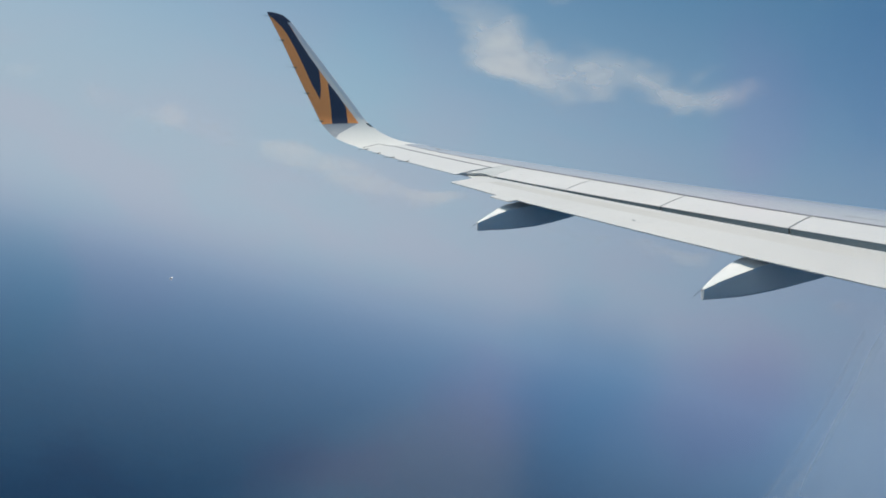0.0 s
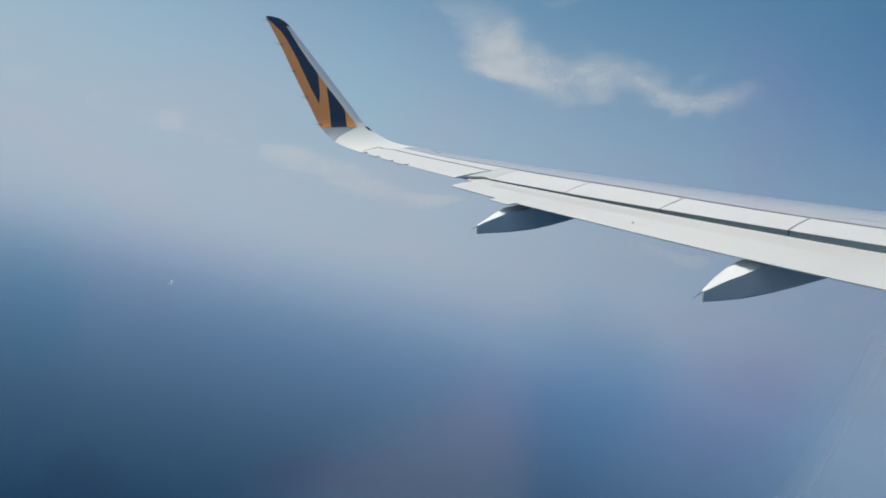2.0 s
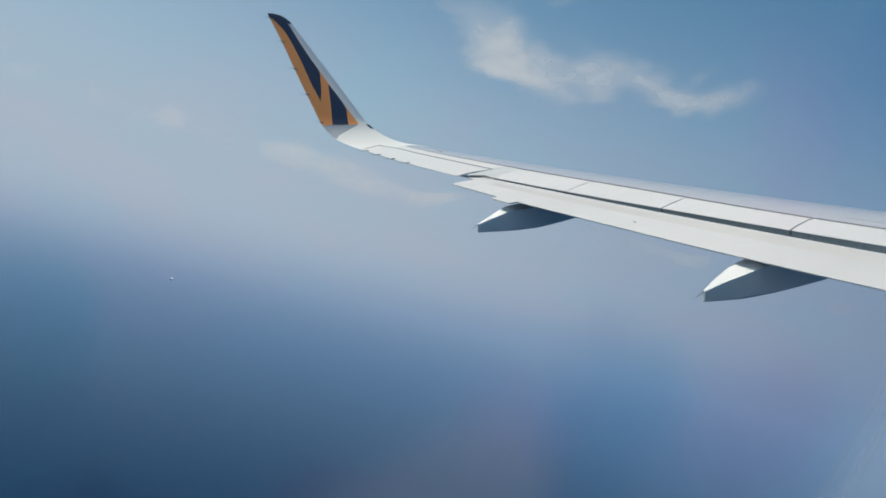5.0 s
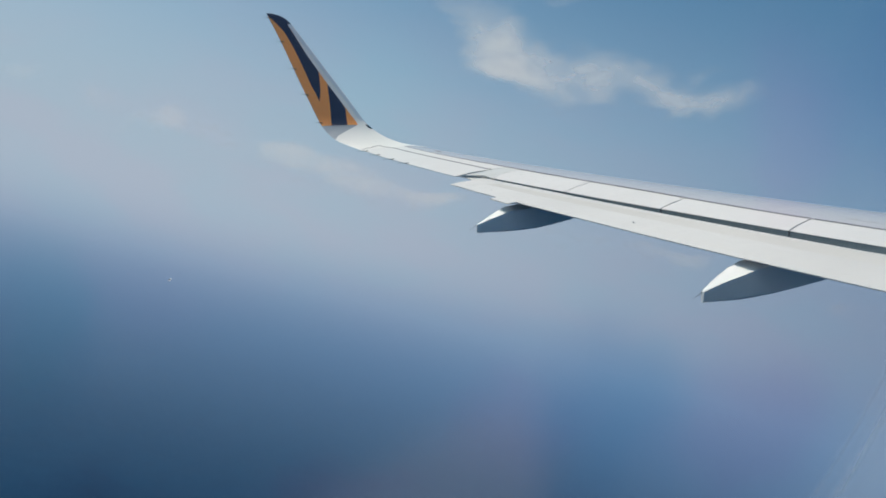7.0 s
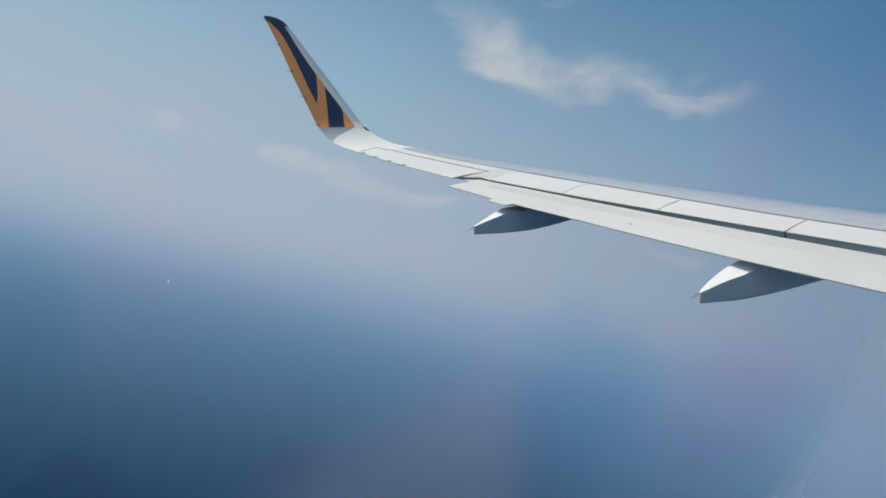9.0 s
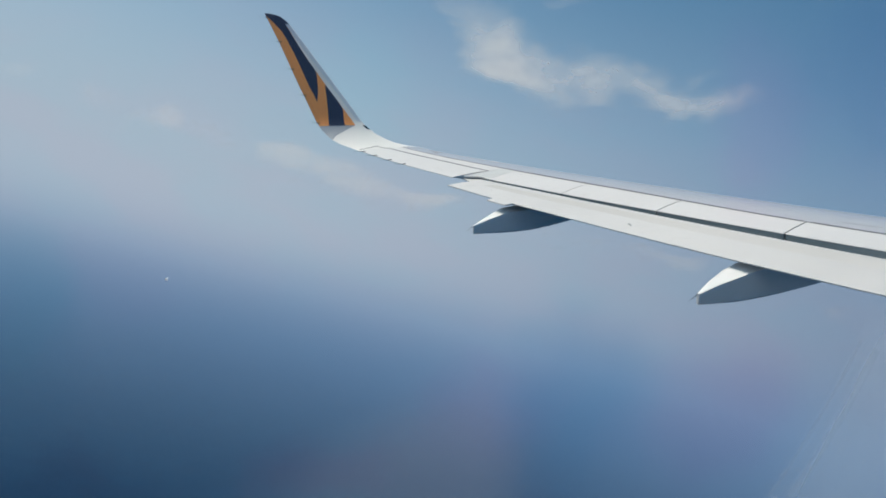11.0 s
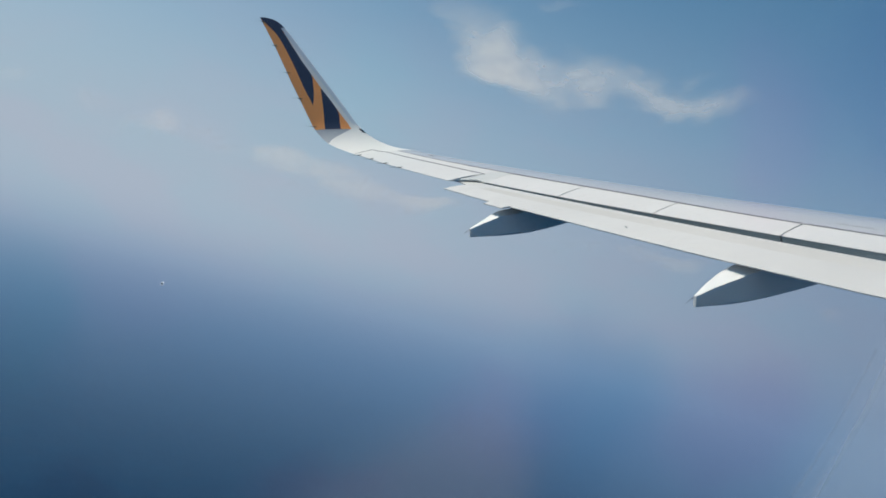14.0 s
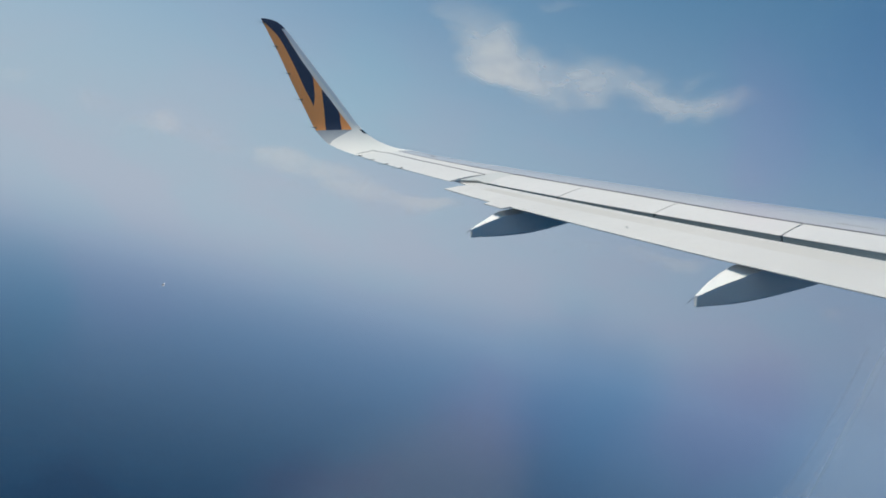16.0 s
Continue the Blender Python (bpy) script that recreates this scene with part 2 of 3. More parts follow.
def panel(corner, name, parent, mat, label, rows=(0.022, 0.10, 0.2, 0.3, 0.4, 0.47, 0.50), thick=0.006, n=14, lift=0.0):
    """A skin panel aft of the hinge line. corner(a) gives its inboard and outboard y."""
    top, bot = [], []
    for a in rows:
        y0, y1 = corner(a)
        top.append([skin(y, hinge(y) + a * 2 * (edge(y) - hinge(y)), lift) for y in span(y0, y1, n)])
        drop = thick + 0.05 * (1 - (a / rows[-1])) * (a > rows[0])
        bot.append([skin(y, hinge(y) + a * 2 * (edge(y) - hinge(y)), lift - drop) for y in span(y0, y1, n)])
    rings = [t + b[::-1] for t, b in zip(top, bot)]
    return part(name, *loft(rings), mat, parent, label)


for k in range(4):
    out, inn = 12.765 - k * SP - 0.012 * min(k, 2), 12.765 - (k + 1) * SP - 0.012 * min(k + 1, 2)
    sp = panel(lambda a, o=out, i=inn: (i + 0.009 + (0.5 - a) * 0.31, o - 0.009 + (0.5 - a) * 0.31), "spoiler", airplane, WHITE,
               "white spoiler panel lying shut on the wing")
    tagged(sp, group="spoilers on the wing")
    ym = out - 0.012 + 0.5 * 0.31
    y0, y1 = inn + 0.011, out - 0.011

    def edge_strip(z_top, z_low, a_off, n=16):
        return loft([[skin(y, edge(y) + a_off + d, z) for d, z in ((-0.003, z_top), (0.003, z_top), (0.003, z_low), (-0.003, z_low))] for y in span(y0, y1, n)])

    # dark strip paints the shade of the slot between spoiler and flap
    part("gap_shade_strip", *edge_strip(-0.005, -0.085, -0.008), GAP_SHADE, sp, "blue-grey rubber edge below the panel")
    if k == 0:
        part("lip_strip", *edge_strip(-0.026, -0.042, 0.014), WHITE, sp, "thin pale lip along the edge")
        part("corner_block", *rod(skin(y0 + 0.008, 0.49, -0.028), skin(y0 + 0.008, 0.518, -0.028), 0.011, 0.011, 8), WICK, sp, "small dark corner block")
    if k == 3:
        part("hinge_fitting", *rod(skin(ym - 0.03, 0.09, 0.001), skin(ym - 0.01, 0.09, 0.008), 0.010, 0.008), BOX_GREY, sp, "small pale metal fitting")
panel(lambda a: (1.9, 12.8 - 4 * SP - 0.012 + (0.5 - a) * 0.31), "inner_spoiler", airplane, WHITE, "white inner spoiler panel")

# fixed panel between spoilers and aileron
def fixed_ring(c):
    """Chordwise row c of the panel: its trailing edge runs further aft beside the aileron."""
    top = []
    for q in span(0, 1, 10):
        y = 12.765 + 0.155 * (1 - c) + q * (0.425 - 0.155 * (1 - c))
        top.append((y, c * (0.5 + 0.15 * smooth((q - 0.25) / 0.7))))
    return [skin(y, a) for y, a in top] + [skin(y, a, -0.02) for y, a in reversed(top)]


fixed = part("fixed_panel", *loft([fixed_ring(c) for c in span(0, 1, 8)]), GREY, airplane, "light grey fixed trailing panel")
plate = [[skin(y, a, -0.036), skin(y, a, -0.048)] for a in (0.40, 0.66) for y in (12.74, 13.16)]
part("closing_plate", [v for pair in plate for v in pair], [(0, 2, 6, 4), (1, 5, 7, 3), (0, 1, 3, 2), (4, 6, 7, 5), (0, 4, 5, 1), (2, 3, 7, 6)], FLAP_WHITE, fixed, "white closing plate under the panel")
# short dark strip carries the gap's shade on below the fixed panel
part("panel_shade_strip", *loft([[skin(y, 0.47, -0.02), skin(y, 0.49, -0.02), skin(y, 0.49, -0.05), skin(y, 0.47, -0.05)] for y in span(12.745, 12.95, 6)]), GAP_SHADE, fixed, "dark seal under the panel edge")


# ---- aileron and its shroud ----
def ah(y):
    return max(0.20, 0.25 - 0.031 * (y - 13.2))


def shroud_ring(y):
    aa = span(0.0, ah(y), 6)
    return [skin(y, a) for a in aa] + [skin(y, ah(y), -0.03), skin(y, 0.0, -0.20)]


part("aileron_shroud", *loft([shroud_ring(y) for y in span(13.2, 16.32, 14)]), WHITE, airplane, "white fixed skin ahead of the aileron")


def aileron_ring(y):
    a0 = ah(y) + 0.014
    a1 = 0.80 - 0.04 * (y - 13.2) / 3
    z0 = upper(y, ah(y)) - 0.002
    z1 = -0.122 + 0.055 * (y - 13.2) / 3
    pts = []
    for s in span(0, 1, 6):
        pts.append(Vector((xh(y) - (a0 + (a1 - a0) * s), y, zh(y) + z0 + (z1 - z0) * s + 0.012 * math.sin(math.pi * s))))
    pts.append(pts[-1] - Vector((0, 0, 0.008)))
    pts.append(Vector((xh(y) - (a0 + a1) / 2, y, zh(y) + (z0 + z1) / 2 - 0.05)))
    pts.append(pts[0] - Vector((0, 0, 0.09)))
    return pts


aileron = part("aileron", *loft([aileron_ring(y) for y in span(13.215, 16.335, 14)]), WHITE, airplane, "white aileron with wicks on its edge")
part("aileron_seal", *loft([[skin(y, ah(y) - 0.015, 0.002), skin(y, ah(y) + 0.015, 0.002), skin(y, ah(y) + 0.015, -0.003), skin(y, ah(y) - 0.015, -0.003)] for y in span(13.2, 16.3, 20)]),
     SEAL, aileron, "thin dark seal line")


def wick(base, way, size, parent, foot=True):
    base, way = Vector(base), Vector(way).normalized()
    w = part("static_wick", *rod(base, base + way * size, 0.0035, 0.0015), WICK, parent, "thin black static discharge wick")
    if foot:
        part("wick_base", *rod(base - way * 0.04, base + way * 0.03, 0.013, 0.006), WICK, w)


def aileron_te(y):
    r = aileron_ring(y)
    return r[5]


for y in (14.70, 15.20, 15.73, 16.2):
    wick(aileron_te(y) + Vector((0, 0, 0.004)), (-1, 0.05, 0.0), 0.16, aileron)


# ---- flaps ----
def flap_te(y):
    a = curve(y, [(6.4, 1.49), (7.7, 1.47), (8.85, 1.445), (9.75, 1.40), (11.0, 1.31), (12.7, 1.155)])
    z = curve(y, [(6.4, -0.215), (7.7, -0.20), (8.85, -0.182), (9.75, -0.172), (11.0, -0.172), (12.7, -0.168)])
    return a, z


def flap_ring(y, a1, z1):
    up = [(0.44, -0.25), (0.455, -0.20), (0.50, -0.158), (0.56, -0.133), (0.63, -0.120), (0.72, -0.117)]
    lift = 0.020 * max(0.0, min(1.0, (y - 7.4) / 4.2))
    pts = [(a, z + lift * max(0.0, min(1.0, (0.72 - a) / 0.12))) for a, z in up]
    for s in (0.2, 0.4, 0.6, 0.8, 0.93, 1.0):
        pts.append((0.72 + (a1 - 0.72) * s, -0.117 + (z1 + 0.117) * s + 0.012 * math.sin(math.pi * s)))
    pts += [(a1 - 0.002, z1 - 0.010), (a1 * 0.75, z1 - 0.07), (0.75, -0.27), (0.52, -0.29)]
    return [Vector((xh(y) - a, y, zh(y) + z)) for a, z in pts]


ys = span(6.14, 12.72, 34)
flap = part("flap", *loft([flap_ring(y, *flap_te(y)) for y in ys]), FLAP_WHITE, airplane, "white outer flap extended a little")


def inner_te(y):
    return 1.49 + 0.2774 * max(0.0, 5.6 - y), -0.215 - 0.012 * (6.4 - y)


part("inner_flap", *loft([flap_ring(y, *inner_te(y)) for y in span(1.9, 6.12, 12)]), FLAP_WHITE, airplane, "white inner flap extended a little")


def on_flap(y, s, lift=0.0):
    a1, z1 = flap_te(y)
    return Vector((xh(y) - (0.72 + (a1 - 0.72) * s), y, zh(y) - 0.117 + (z1 + 0.117) * s + 0.012 * math.sin(math.pi * s) + lift))


part("fastener", *rod(on_flap(9.17, 0.68, -0.002), on_flap(9.22, 0.66, 0.006), 0.008, 0.006), STENCIL, flap, "small dull metal cover")
strip = []
for y in span(6.2, 12.3, 40):
    strip.append([on_flap(y, 0.0, 0.0015)] + [on_flap(y, 0.10, 0.002), on_flap(y, 0.24, 0.0018), on_flap(y, 0.40, -0.0012)] + [on_flap(y, 0.39, -0.004), on_flap(y, 0.02, -0.004)])
part("soiled_strip", *loft(strip), SOILED, flap, "slightly soiled beige strip along the flap")
tab = []
for y in span(10.98, 11.42, 4):
    p = on_flap(y, 0.96)
    q = on_flap(y, 1.0) + Vector((-0.10, 0, -0.012))
    tab.append([p + Vector((0, 0, 0.006)), q, q - Vector((0, 0, 0.012)), p - Vector((0, 0, 0.02))])
part("flap_tab", *loft(tab), FLAP_WHITE, flap, "small white plate on the flap edge")


# ---- flap track fairings ----
def fairing(yc, rows, label):
    """rows: metres aft of the hinge line, keel, shoulder and ridge heights, half width."""
    rings = []
    z0, x0 = zh(yc), xh(yc)
    for a, b, c, r, hw in rows:
        ring = []
        near = hw * 1.3
        for y, z in ((-hw * 0.85, b - 0.018), (-hw * 1.05, b + 0.006), (-near, c), (-near * 0.5, (c + r) / 2), (0, r), (hw * 0.5, (c + r) / 2), (hw, c - 0.02), (hw * 0.98, b + 0.006), (hw * 0.80, b - 0.018), (0, b - 0.024)):
            ring.append(Vector((x0 - a, yc + y, z0 + z)))
        rings.append(ring)
    f = part("flap_track_fairing", *loft(rings), FAIRING, airplane, label, sharp=22)
    tagged(f, group="flap track fairings")
    tip = Vector((x0 - rows[0][0] + 0.005, yc, z0 + rows[0][2]))
    wick(tip, (-0.9, -0.05, -0.55), 0.11, f, foot=False)


fairing(11.27, [(1.645, -0.560, -0.482, -0.477, 0.016), (1.51, -0.557, -0.414, -0.396, 0.075), (1.39, -0.554, -0.362, -0.325, 0.12), (1.28, -0.550, -0.318, -0.270, 0.145), (1.10, -0.540, -0.30, -0.24, 0.155),
                (0.91, -0.524, -0.28, -0.22, 0.155), (0.68, -0.485, -0.27, -0.22, 0.15), (0.45, -0.436, -0.265, -0.22, 0.14), (0.10, -0.36, -0.27, -0.24, 0.11), (-0.25, -0.31, -0.29, -0.27, 0.05)],
        "white canoe-shaped outer flap track fairing")
fairing(7.73, [(1.75, -0.567, -0.494, -0.489, 0.018), (1.61, -0.557, -0.408, -0.384, 0.085), (1.46, -0.545, -0.340, -0.286, 0.140), (1.33, -0.528, -0.290, -0.235, 0.165), (1.15, -0.505, -0.265, -0.22, 0.175),
               (0.95, -0.474, -0.28, -0.21, 0.175), (0.62, -0.420, -0.265, -0.21, 0.165), (0.20, -0.35, -0.27, -0.24, 0.12), (-0.20, -0.31, -0.29, -0.27, 0.05)],
        "white canoe-shaped larger flap track fairing")


# ---- sharklet: the upswept wing tip ----
def tip_path(n0=40, n1=60):
    a, b, t = Vector((16.2, zh(16.2) - 0.105)), Vector((17.2505, 1.1085)), Vector((18.0, 3.25))
    d0, d1 = Vector((1, 0.12)).normalized(), (t - b).normalized()
    pts = []
    for i in range(n0):
        s = i / (n0 - 1)
        pts.append(a * (1 - s) ** 3 + (a + d0 * 0.55) * 3 * s * (1 - s) ** 2 + (b - d1 * 0.40) * 3 * s * s * (1 - s) + b * s ** 3)
    pts += [b + (t - b) * i / n1 for i in range(1, n1 + 1)]
    lens = [0.0]
    for i in range(1, len(pts)):
        lens.append(lens[-1] + (pts[i] - pts[i - 1]).length)
    return pts, lens


PATH_YZ, PATH_S = tip_path()


def tip_at(s):
    """y, z and the inboard normal at the distance s along the tip's curve."""
    s += 0.052 * smooth((s - 0.25) / 0.6)
    i = max(1, min(len(PATH_S) - 1, next((k for k, v in enumerate(PATH_S) if v >= s), len(PATH_S) - 1)))
    f = (s - PATH_S[i - 1]) / (PATH_S[i] - PATH_S[i - 1])
    p = PATH_YZ[i - 1].lerp(PATH_YZ[i], f)
    d = (PATH_YZ[min(i + 1, len(PATH_YZ) - 1)] - PATH_YZ[max(0, i - 2)]).normalized()
    return p, Vector((-d.y, d.x))


LE = [(0.12, 0.327), (0.4, -0.20), (0.8, -0.69), (1.03, -0.92), (1.23, -1.08), (1.44, -1.205), (1.82, -1.441), (2.14, -1.642), (2.68, -1.982), (3.05, -2.215), (3.21, -2.32), (3.32, -2.43), (3.38, -2.53), (3.42, -2.68)]
TE = [(0.0, -1.21), (0.4, -1.345), (0.74, -1.665), (1.03, -1.845), (1.17, -1.915), (1.52, -2.05), (2.04, -2.25), (2.79, -2.52), (3.42, -2.775)]


def tip_skin(s, x, lift=0.0, side=1):
    le, te = curve(s, LE), curve(s, TE)
    c = min(1.0, max(0.0, (x - te) / (le - te)))
    p, nrm = tip_at(s)
    k = max(0.0, 1 - (s - 0.12) / 0.8) ** 2
    thick = (le - te) * 0.05 * (4 * c * (1 - c)) ** 0.5 * (0.5 + c * 0.5)
    if side > 0:
        y0 = 16.32
        a = xh(y0) - x
        as_wing = (upper(y0, max(a, -fore(y0))) if a < 0.33 else upper(y0, 0.33) - (a - 0.33) * 0.08) + 0.105
        off = k * as_wing + (1 - k) * thick
    else:
        y0 = 16.32
        a = xh(y0) - x
        up_wing = (upper(y0, max(a, -fore(y0))) if a < 0.33 else upper(y0, 0.33) - (a - 0.33) * 0.08) + 0.105
        u = max(0.0, min(1.0, (x - te) / (le - te)))
        as_wing = up_wing - 0.006 - 0.30 * u ** 1.6 * (1 - u) ** 0.5 * (le - te) / 1.6
        off = k * as_wing - (1 - k) * thick
    off += lift
    return Vector((x, p.x + nrm.x * off, p.y + nrm.y * off))


CH = [0, 0.02, 0.06, 0.12, 0.2, 0.3, 0.4, 0.5, 0.6, 0.7, 0.8, 0.88, 0.94, 0.98, 1.0]


def tip_ring(s):
    le, te = curve(s, LE), curve(s, TE)
    return [tip_skin(s, te + (le - te) * c, 0, 1) for c in CH] + [tip_skin(s, te + (le - te) * c, -0.002, -1) for c in CH[-2:0:-1]]


S_ROWS = span(0.12, 1.3, 22) + span(1.36, 3.2, 20) + [3.25, 3.29, 3.32, 3.35, 3.38, 3.40, 3.42]
sharklet = part("sharklet", *loft([tip_ring(s) for s in S_ROWS]), SHARK_WHITE, airplane, "upswept white wing tip with orange and navy stripes", sharp=60)


def stripe(name, s0, s1, left, right, mat, lift, label):
    """Painted stripe between two edges given as (s, x) pairs."""
    rings = []
    for s in span(s0, s1, 44):
        a, b = curve(s, left), curve(s, right)
        a = max(a, curve(s, TE) + 0.002)
        rings.append([tip_skin(s, a + (b - a) * c, lift) for c in span(0, 1, 10)])
    v, f = loft(rings, caps=False, closed=False)
    return part(name, v, f, mat, sharklet, label)


BAND = [(1.10, -1.20), (1.23, -1.26), (1.42, -1.38), (1.65, -1.522), (1.91, -1.685), (2.21, -1.864), (2.51, -2.04), (2.84, -2.213), (3.17, -2.38), (3.24, -2.45), (3.31, -2.57), (3.39, -2.70)]
stripe("orange_panel", 1.10, 3.38, TE, BAND, ORANGE, 0.0035, "matt orange painted stripe")
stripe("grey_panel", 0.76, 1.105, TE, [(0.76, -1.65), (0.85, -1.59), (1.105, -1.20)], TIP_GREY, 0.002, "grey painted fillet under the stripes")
stripe("navy_stripe", 1.60, 3.22, [(1.60, -1.895), (1.74, -1.945), (1.91, -2.02), (2.14, -2.10), (2.49, -2.225), (2.76, -2.335), (3.04, -2.47), (3.22, -2.61)],
       [(1.60, -1.89), (1.80, -1.86), (2.01, -1.86), (2.20, -1.866), (2.25, -1.888), (2.30, -1.917), (2.51, -2.04), (2.84, -2.213), (3.17, -2.38), (3.22, -2.41)], NAVY, 0.0045, "dark navy painted stripe")
stripe("navy_stripe", 1.10, 1.93, [(1.10, -1.70), (1.44, -1.70), (1.74, -1.71), (1.93, -1.72)],
       [(1.10, -1.40), (1.30, -1.41), (1.39, -1.408), (1.44, -1.412), (1.50, -1.435), (1.65, -1.522), (1.93, -1.70)], NAVY, 0.0045, "dark navy painted stripe")
# grey edge paint whose tone also carries the bluish shading towards the edge
stripe("leading_edge", 1.2, 3.18, [(q, x - 0.09) for q, x in LE], [(q, x - 0.001) for q, x in LE], LEAD_GREY, 0.002, "grey leading edge strip with bluish shading painted in")
stripe("navy_cap", 3.20, 3.415, [(3.20, -2.592), (3.22, -2.61), (3.31, -2.69), (3.37, -2.75), (3.415, -2.775)], [(3.20, -2.325), (3.21, -2.325), (3.32, -2.435), (3.38, -2.54), (3.415, -2.68)], NAVY, 0.0055, "dark navy painted tip")


def tip_seal(s0, x0, s1, x1, across):
    rings = []
    for c in span(0, 1, 12):
        s, x = s0 + (s1 - s0) * c, x0 + (x1 - x0) * c
        ds, dx = across
        rings.append([tip_skin(s - ds, x - dx, 0.003), tip_skin(s + ds, x + dx, 0.003), tip_skin(s + ds, x + dx, -0.003), tip_skin(s - ds, x - dx, -0.003)])
    part("aileron_seal", *loft(rings), SEAL, sharklet, "thin dark seal line")


tip_seal(0.13, -0.70, 0.44, -0.90, (0.0, 0.015))
tip_seal(0.44, -0.90, 0.29, -1.25, (0.012, 0.0))
for s in (3.33, 2.83, 2.27, 1.74, 1.17):
    p = tip_skin(s, curve(s, TE) + 0.01)
    wick(p, (-1, 0.1, 0.12), 0.15, sharklet)
lens = [[tip_skin(s, curve(s, LE) - w, l) for w, l in ((0.0, 0.004), (0.03, 0.011), (0.07, 0.006), (0.07, -0.01), (0.0, -0.01))] for s in span(1.02, 1.11, 6)]
part("navigation_light", *loft(lens), LENS, sharklet, "dark smoked lens of the wing light")
part("air_vane", *rod(skin(15.30, -0.14, 0.0), skin(15.48, -0.15, 0.006), 0.008, 0.005), SEAL, wing, "small grey blade on the wing")


# ---- hull with the window the camera looks through ----
HZ = -0.2


def hull():
    ang = span(-90, 270, 73)
    wz0, wz1 = 0.02, 0.56
    t0, t1 = math.degrees(math.asin((wz0 - HZ) / 2.0)), math.degrees(math.asin((wz1 - HZ) / 2.0))
    ang = sorted([a for a in ang if not (t0 - 2 < a < t1 + 2)] + [t0, t1])
    xs = [-9, -7, -5.5, -3.95, -3.50, -2, 0, 2, 4, 6, 8, 10]
    verts, faces, idx = [], [], {}
    for layer, r in enumerate((2.06, 1.96)):
        for i, x in enumerate(xs):
            for j, a in enumerate(ang[:-1]):
                idx[layer, i, j] = len(verts)
                verts.append((x, r * math.cos(radians(a)), HZ + r * math.sin(radians(a))))
    n = len(ang) - 1
    for layer in (0, 1):
        for i in range(len(xs) - 1):
            for j in range(n):
                k = (j + 1) % n
                if xs[i] == -3.95 and ang[j] == t0:
                    if layer == 0:
                        ring = [(i, j), (i + 1, j), (i + 1, k), (i, k)]
                        for q in range(4):
                            (a, b), (c, d) = ring[q], ring[(q + 1) % 4]
                            faces.append((idx[0, a, b], idx[0, c, d], idx[1, c, d], idx[1, a, b]))
                    continue
                faces.append((idx[layer, i, j], idx[layer, i + 1, j], idx[layer, i + 1, k], idx[layer, i, k]))
        for i in (0, len(xs) - 1):
            faces.append(tuple(idx[layer, i, j] for j in range(n)))
    return verts, faces


fuselage = part("fuselage", *hull(), HULL, airplane, "plain white fuselage skin beside the wing")



def pane_material():
    m = bpy.data.materials.new("scratched_acrylic")
    m.use_nodes = True
    t = m.node_tree
    t.nodes.remove(t.nodes["Principled BSDF"])
    tl = t.nodes.new("ShaderNodeBsdfTranslucent")
    tl.inputs["Color"].default_value = (0.80, 0.85, 0.90, 1)
    at = t.nodes.new("ShaderNodeAttribute")
    at.attribute_name = "reflection_smudge"
    tr = t.nodes.new("ShaderNodeBsdfTransparent")
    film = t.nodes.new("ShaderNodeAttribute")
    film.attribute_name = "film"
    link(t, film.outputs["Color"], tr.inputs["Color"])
    mix = t.nodes.new("ShaderNodeMixShader")
    link(t, at.outputs["Color"], mix.inputs[0])
    link(t, tr.outputs[0], mix.inputs[1])
    link(t, tl.outputs[0], mix.inputs[2])
    gl = t.nodes.new("ShaderNodeBsdfGlossy")
    gl.inputs["Roughness"].default_value = 0.03
    fr = t.nodes.new("ShaderNodeFresnel")
    fr.inputs["IOR"].default_value = 1.2
    top = t.nodes.new("ShaderNodeMixShader")
    link(t, fr.outputs[0], top.inputs[0])
    link(t, mix.outputs[0], top.inputs[1])
    link(t, gl.outputs[0], top.inputs[2])
    link(t, top.outputs[0], t.nodes["Material Output"].inputs["Surface"])
    return m


def scratch_material():
    m = bpy.data.materials.new("scratched_groove")
    m.use_nodes = True
    t = m.node_tree
    t.nodes.remove(t.nodes["Principled BSDF"])
    tl = t.nodes.new("ShaderNodeBsdfTranslucent")
    tl.inputs["Color"].default_value = (0.6, 0.6, 0.6, 1)
    tr = t.nodes.new("ShaderNodeBsdfTransparent")
    mix = t.nodes.new("ShaderNodeMixShader")
    mix.inputs[0].default_value = 0.05
    link(t, tr.outputs[0], mix.inputs[1])
    link(t, tl.outputs[0], mix.inputs[2])
    link(t, mix.outputs[0], t.nodes["Material Output"].inputs["Surface"])
    return m


# smears and painted reflections on the pane: x along the hull and z up from the pane's middle, sizes, lean, strength
SMEAR_REFLECTIONS = [(0.097, -0.046, 0.015, 0.016, 0, 0.05), (0.135, -0.070, 0.026, 0.034, 0, 0.06), (0.102, 0.002, 0.008, 0.024, 0, 0.03), (0.135, -0.025, 0.030, 0.025, 0, 0.08)]


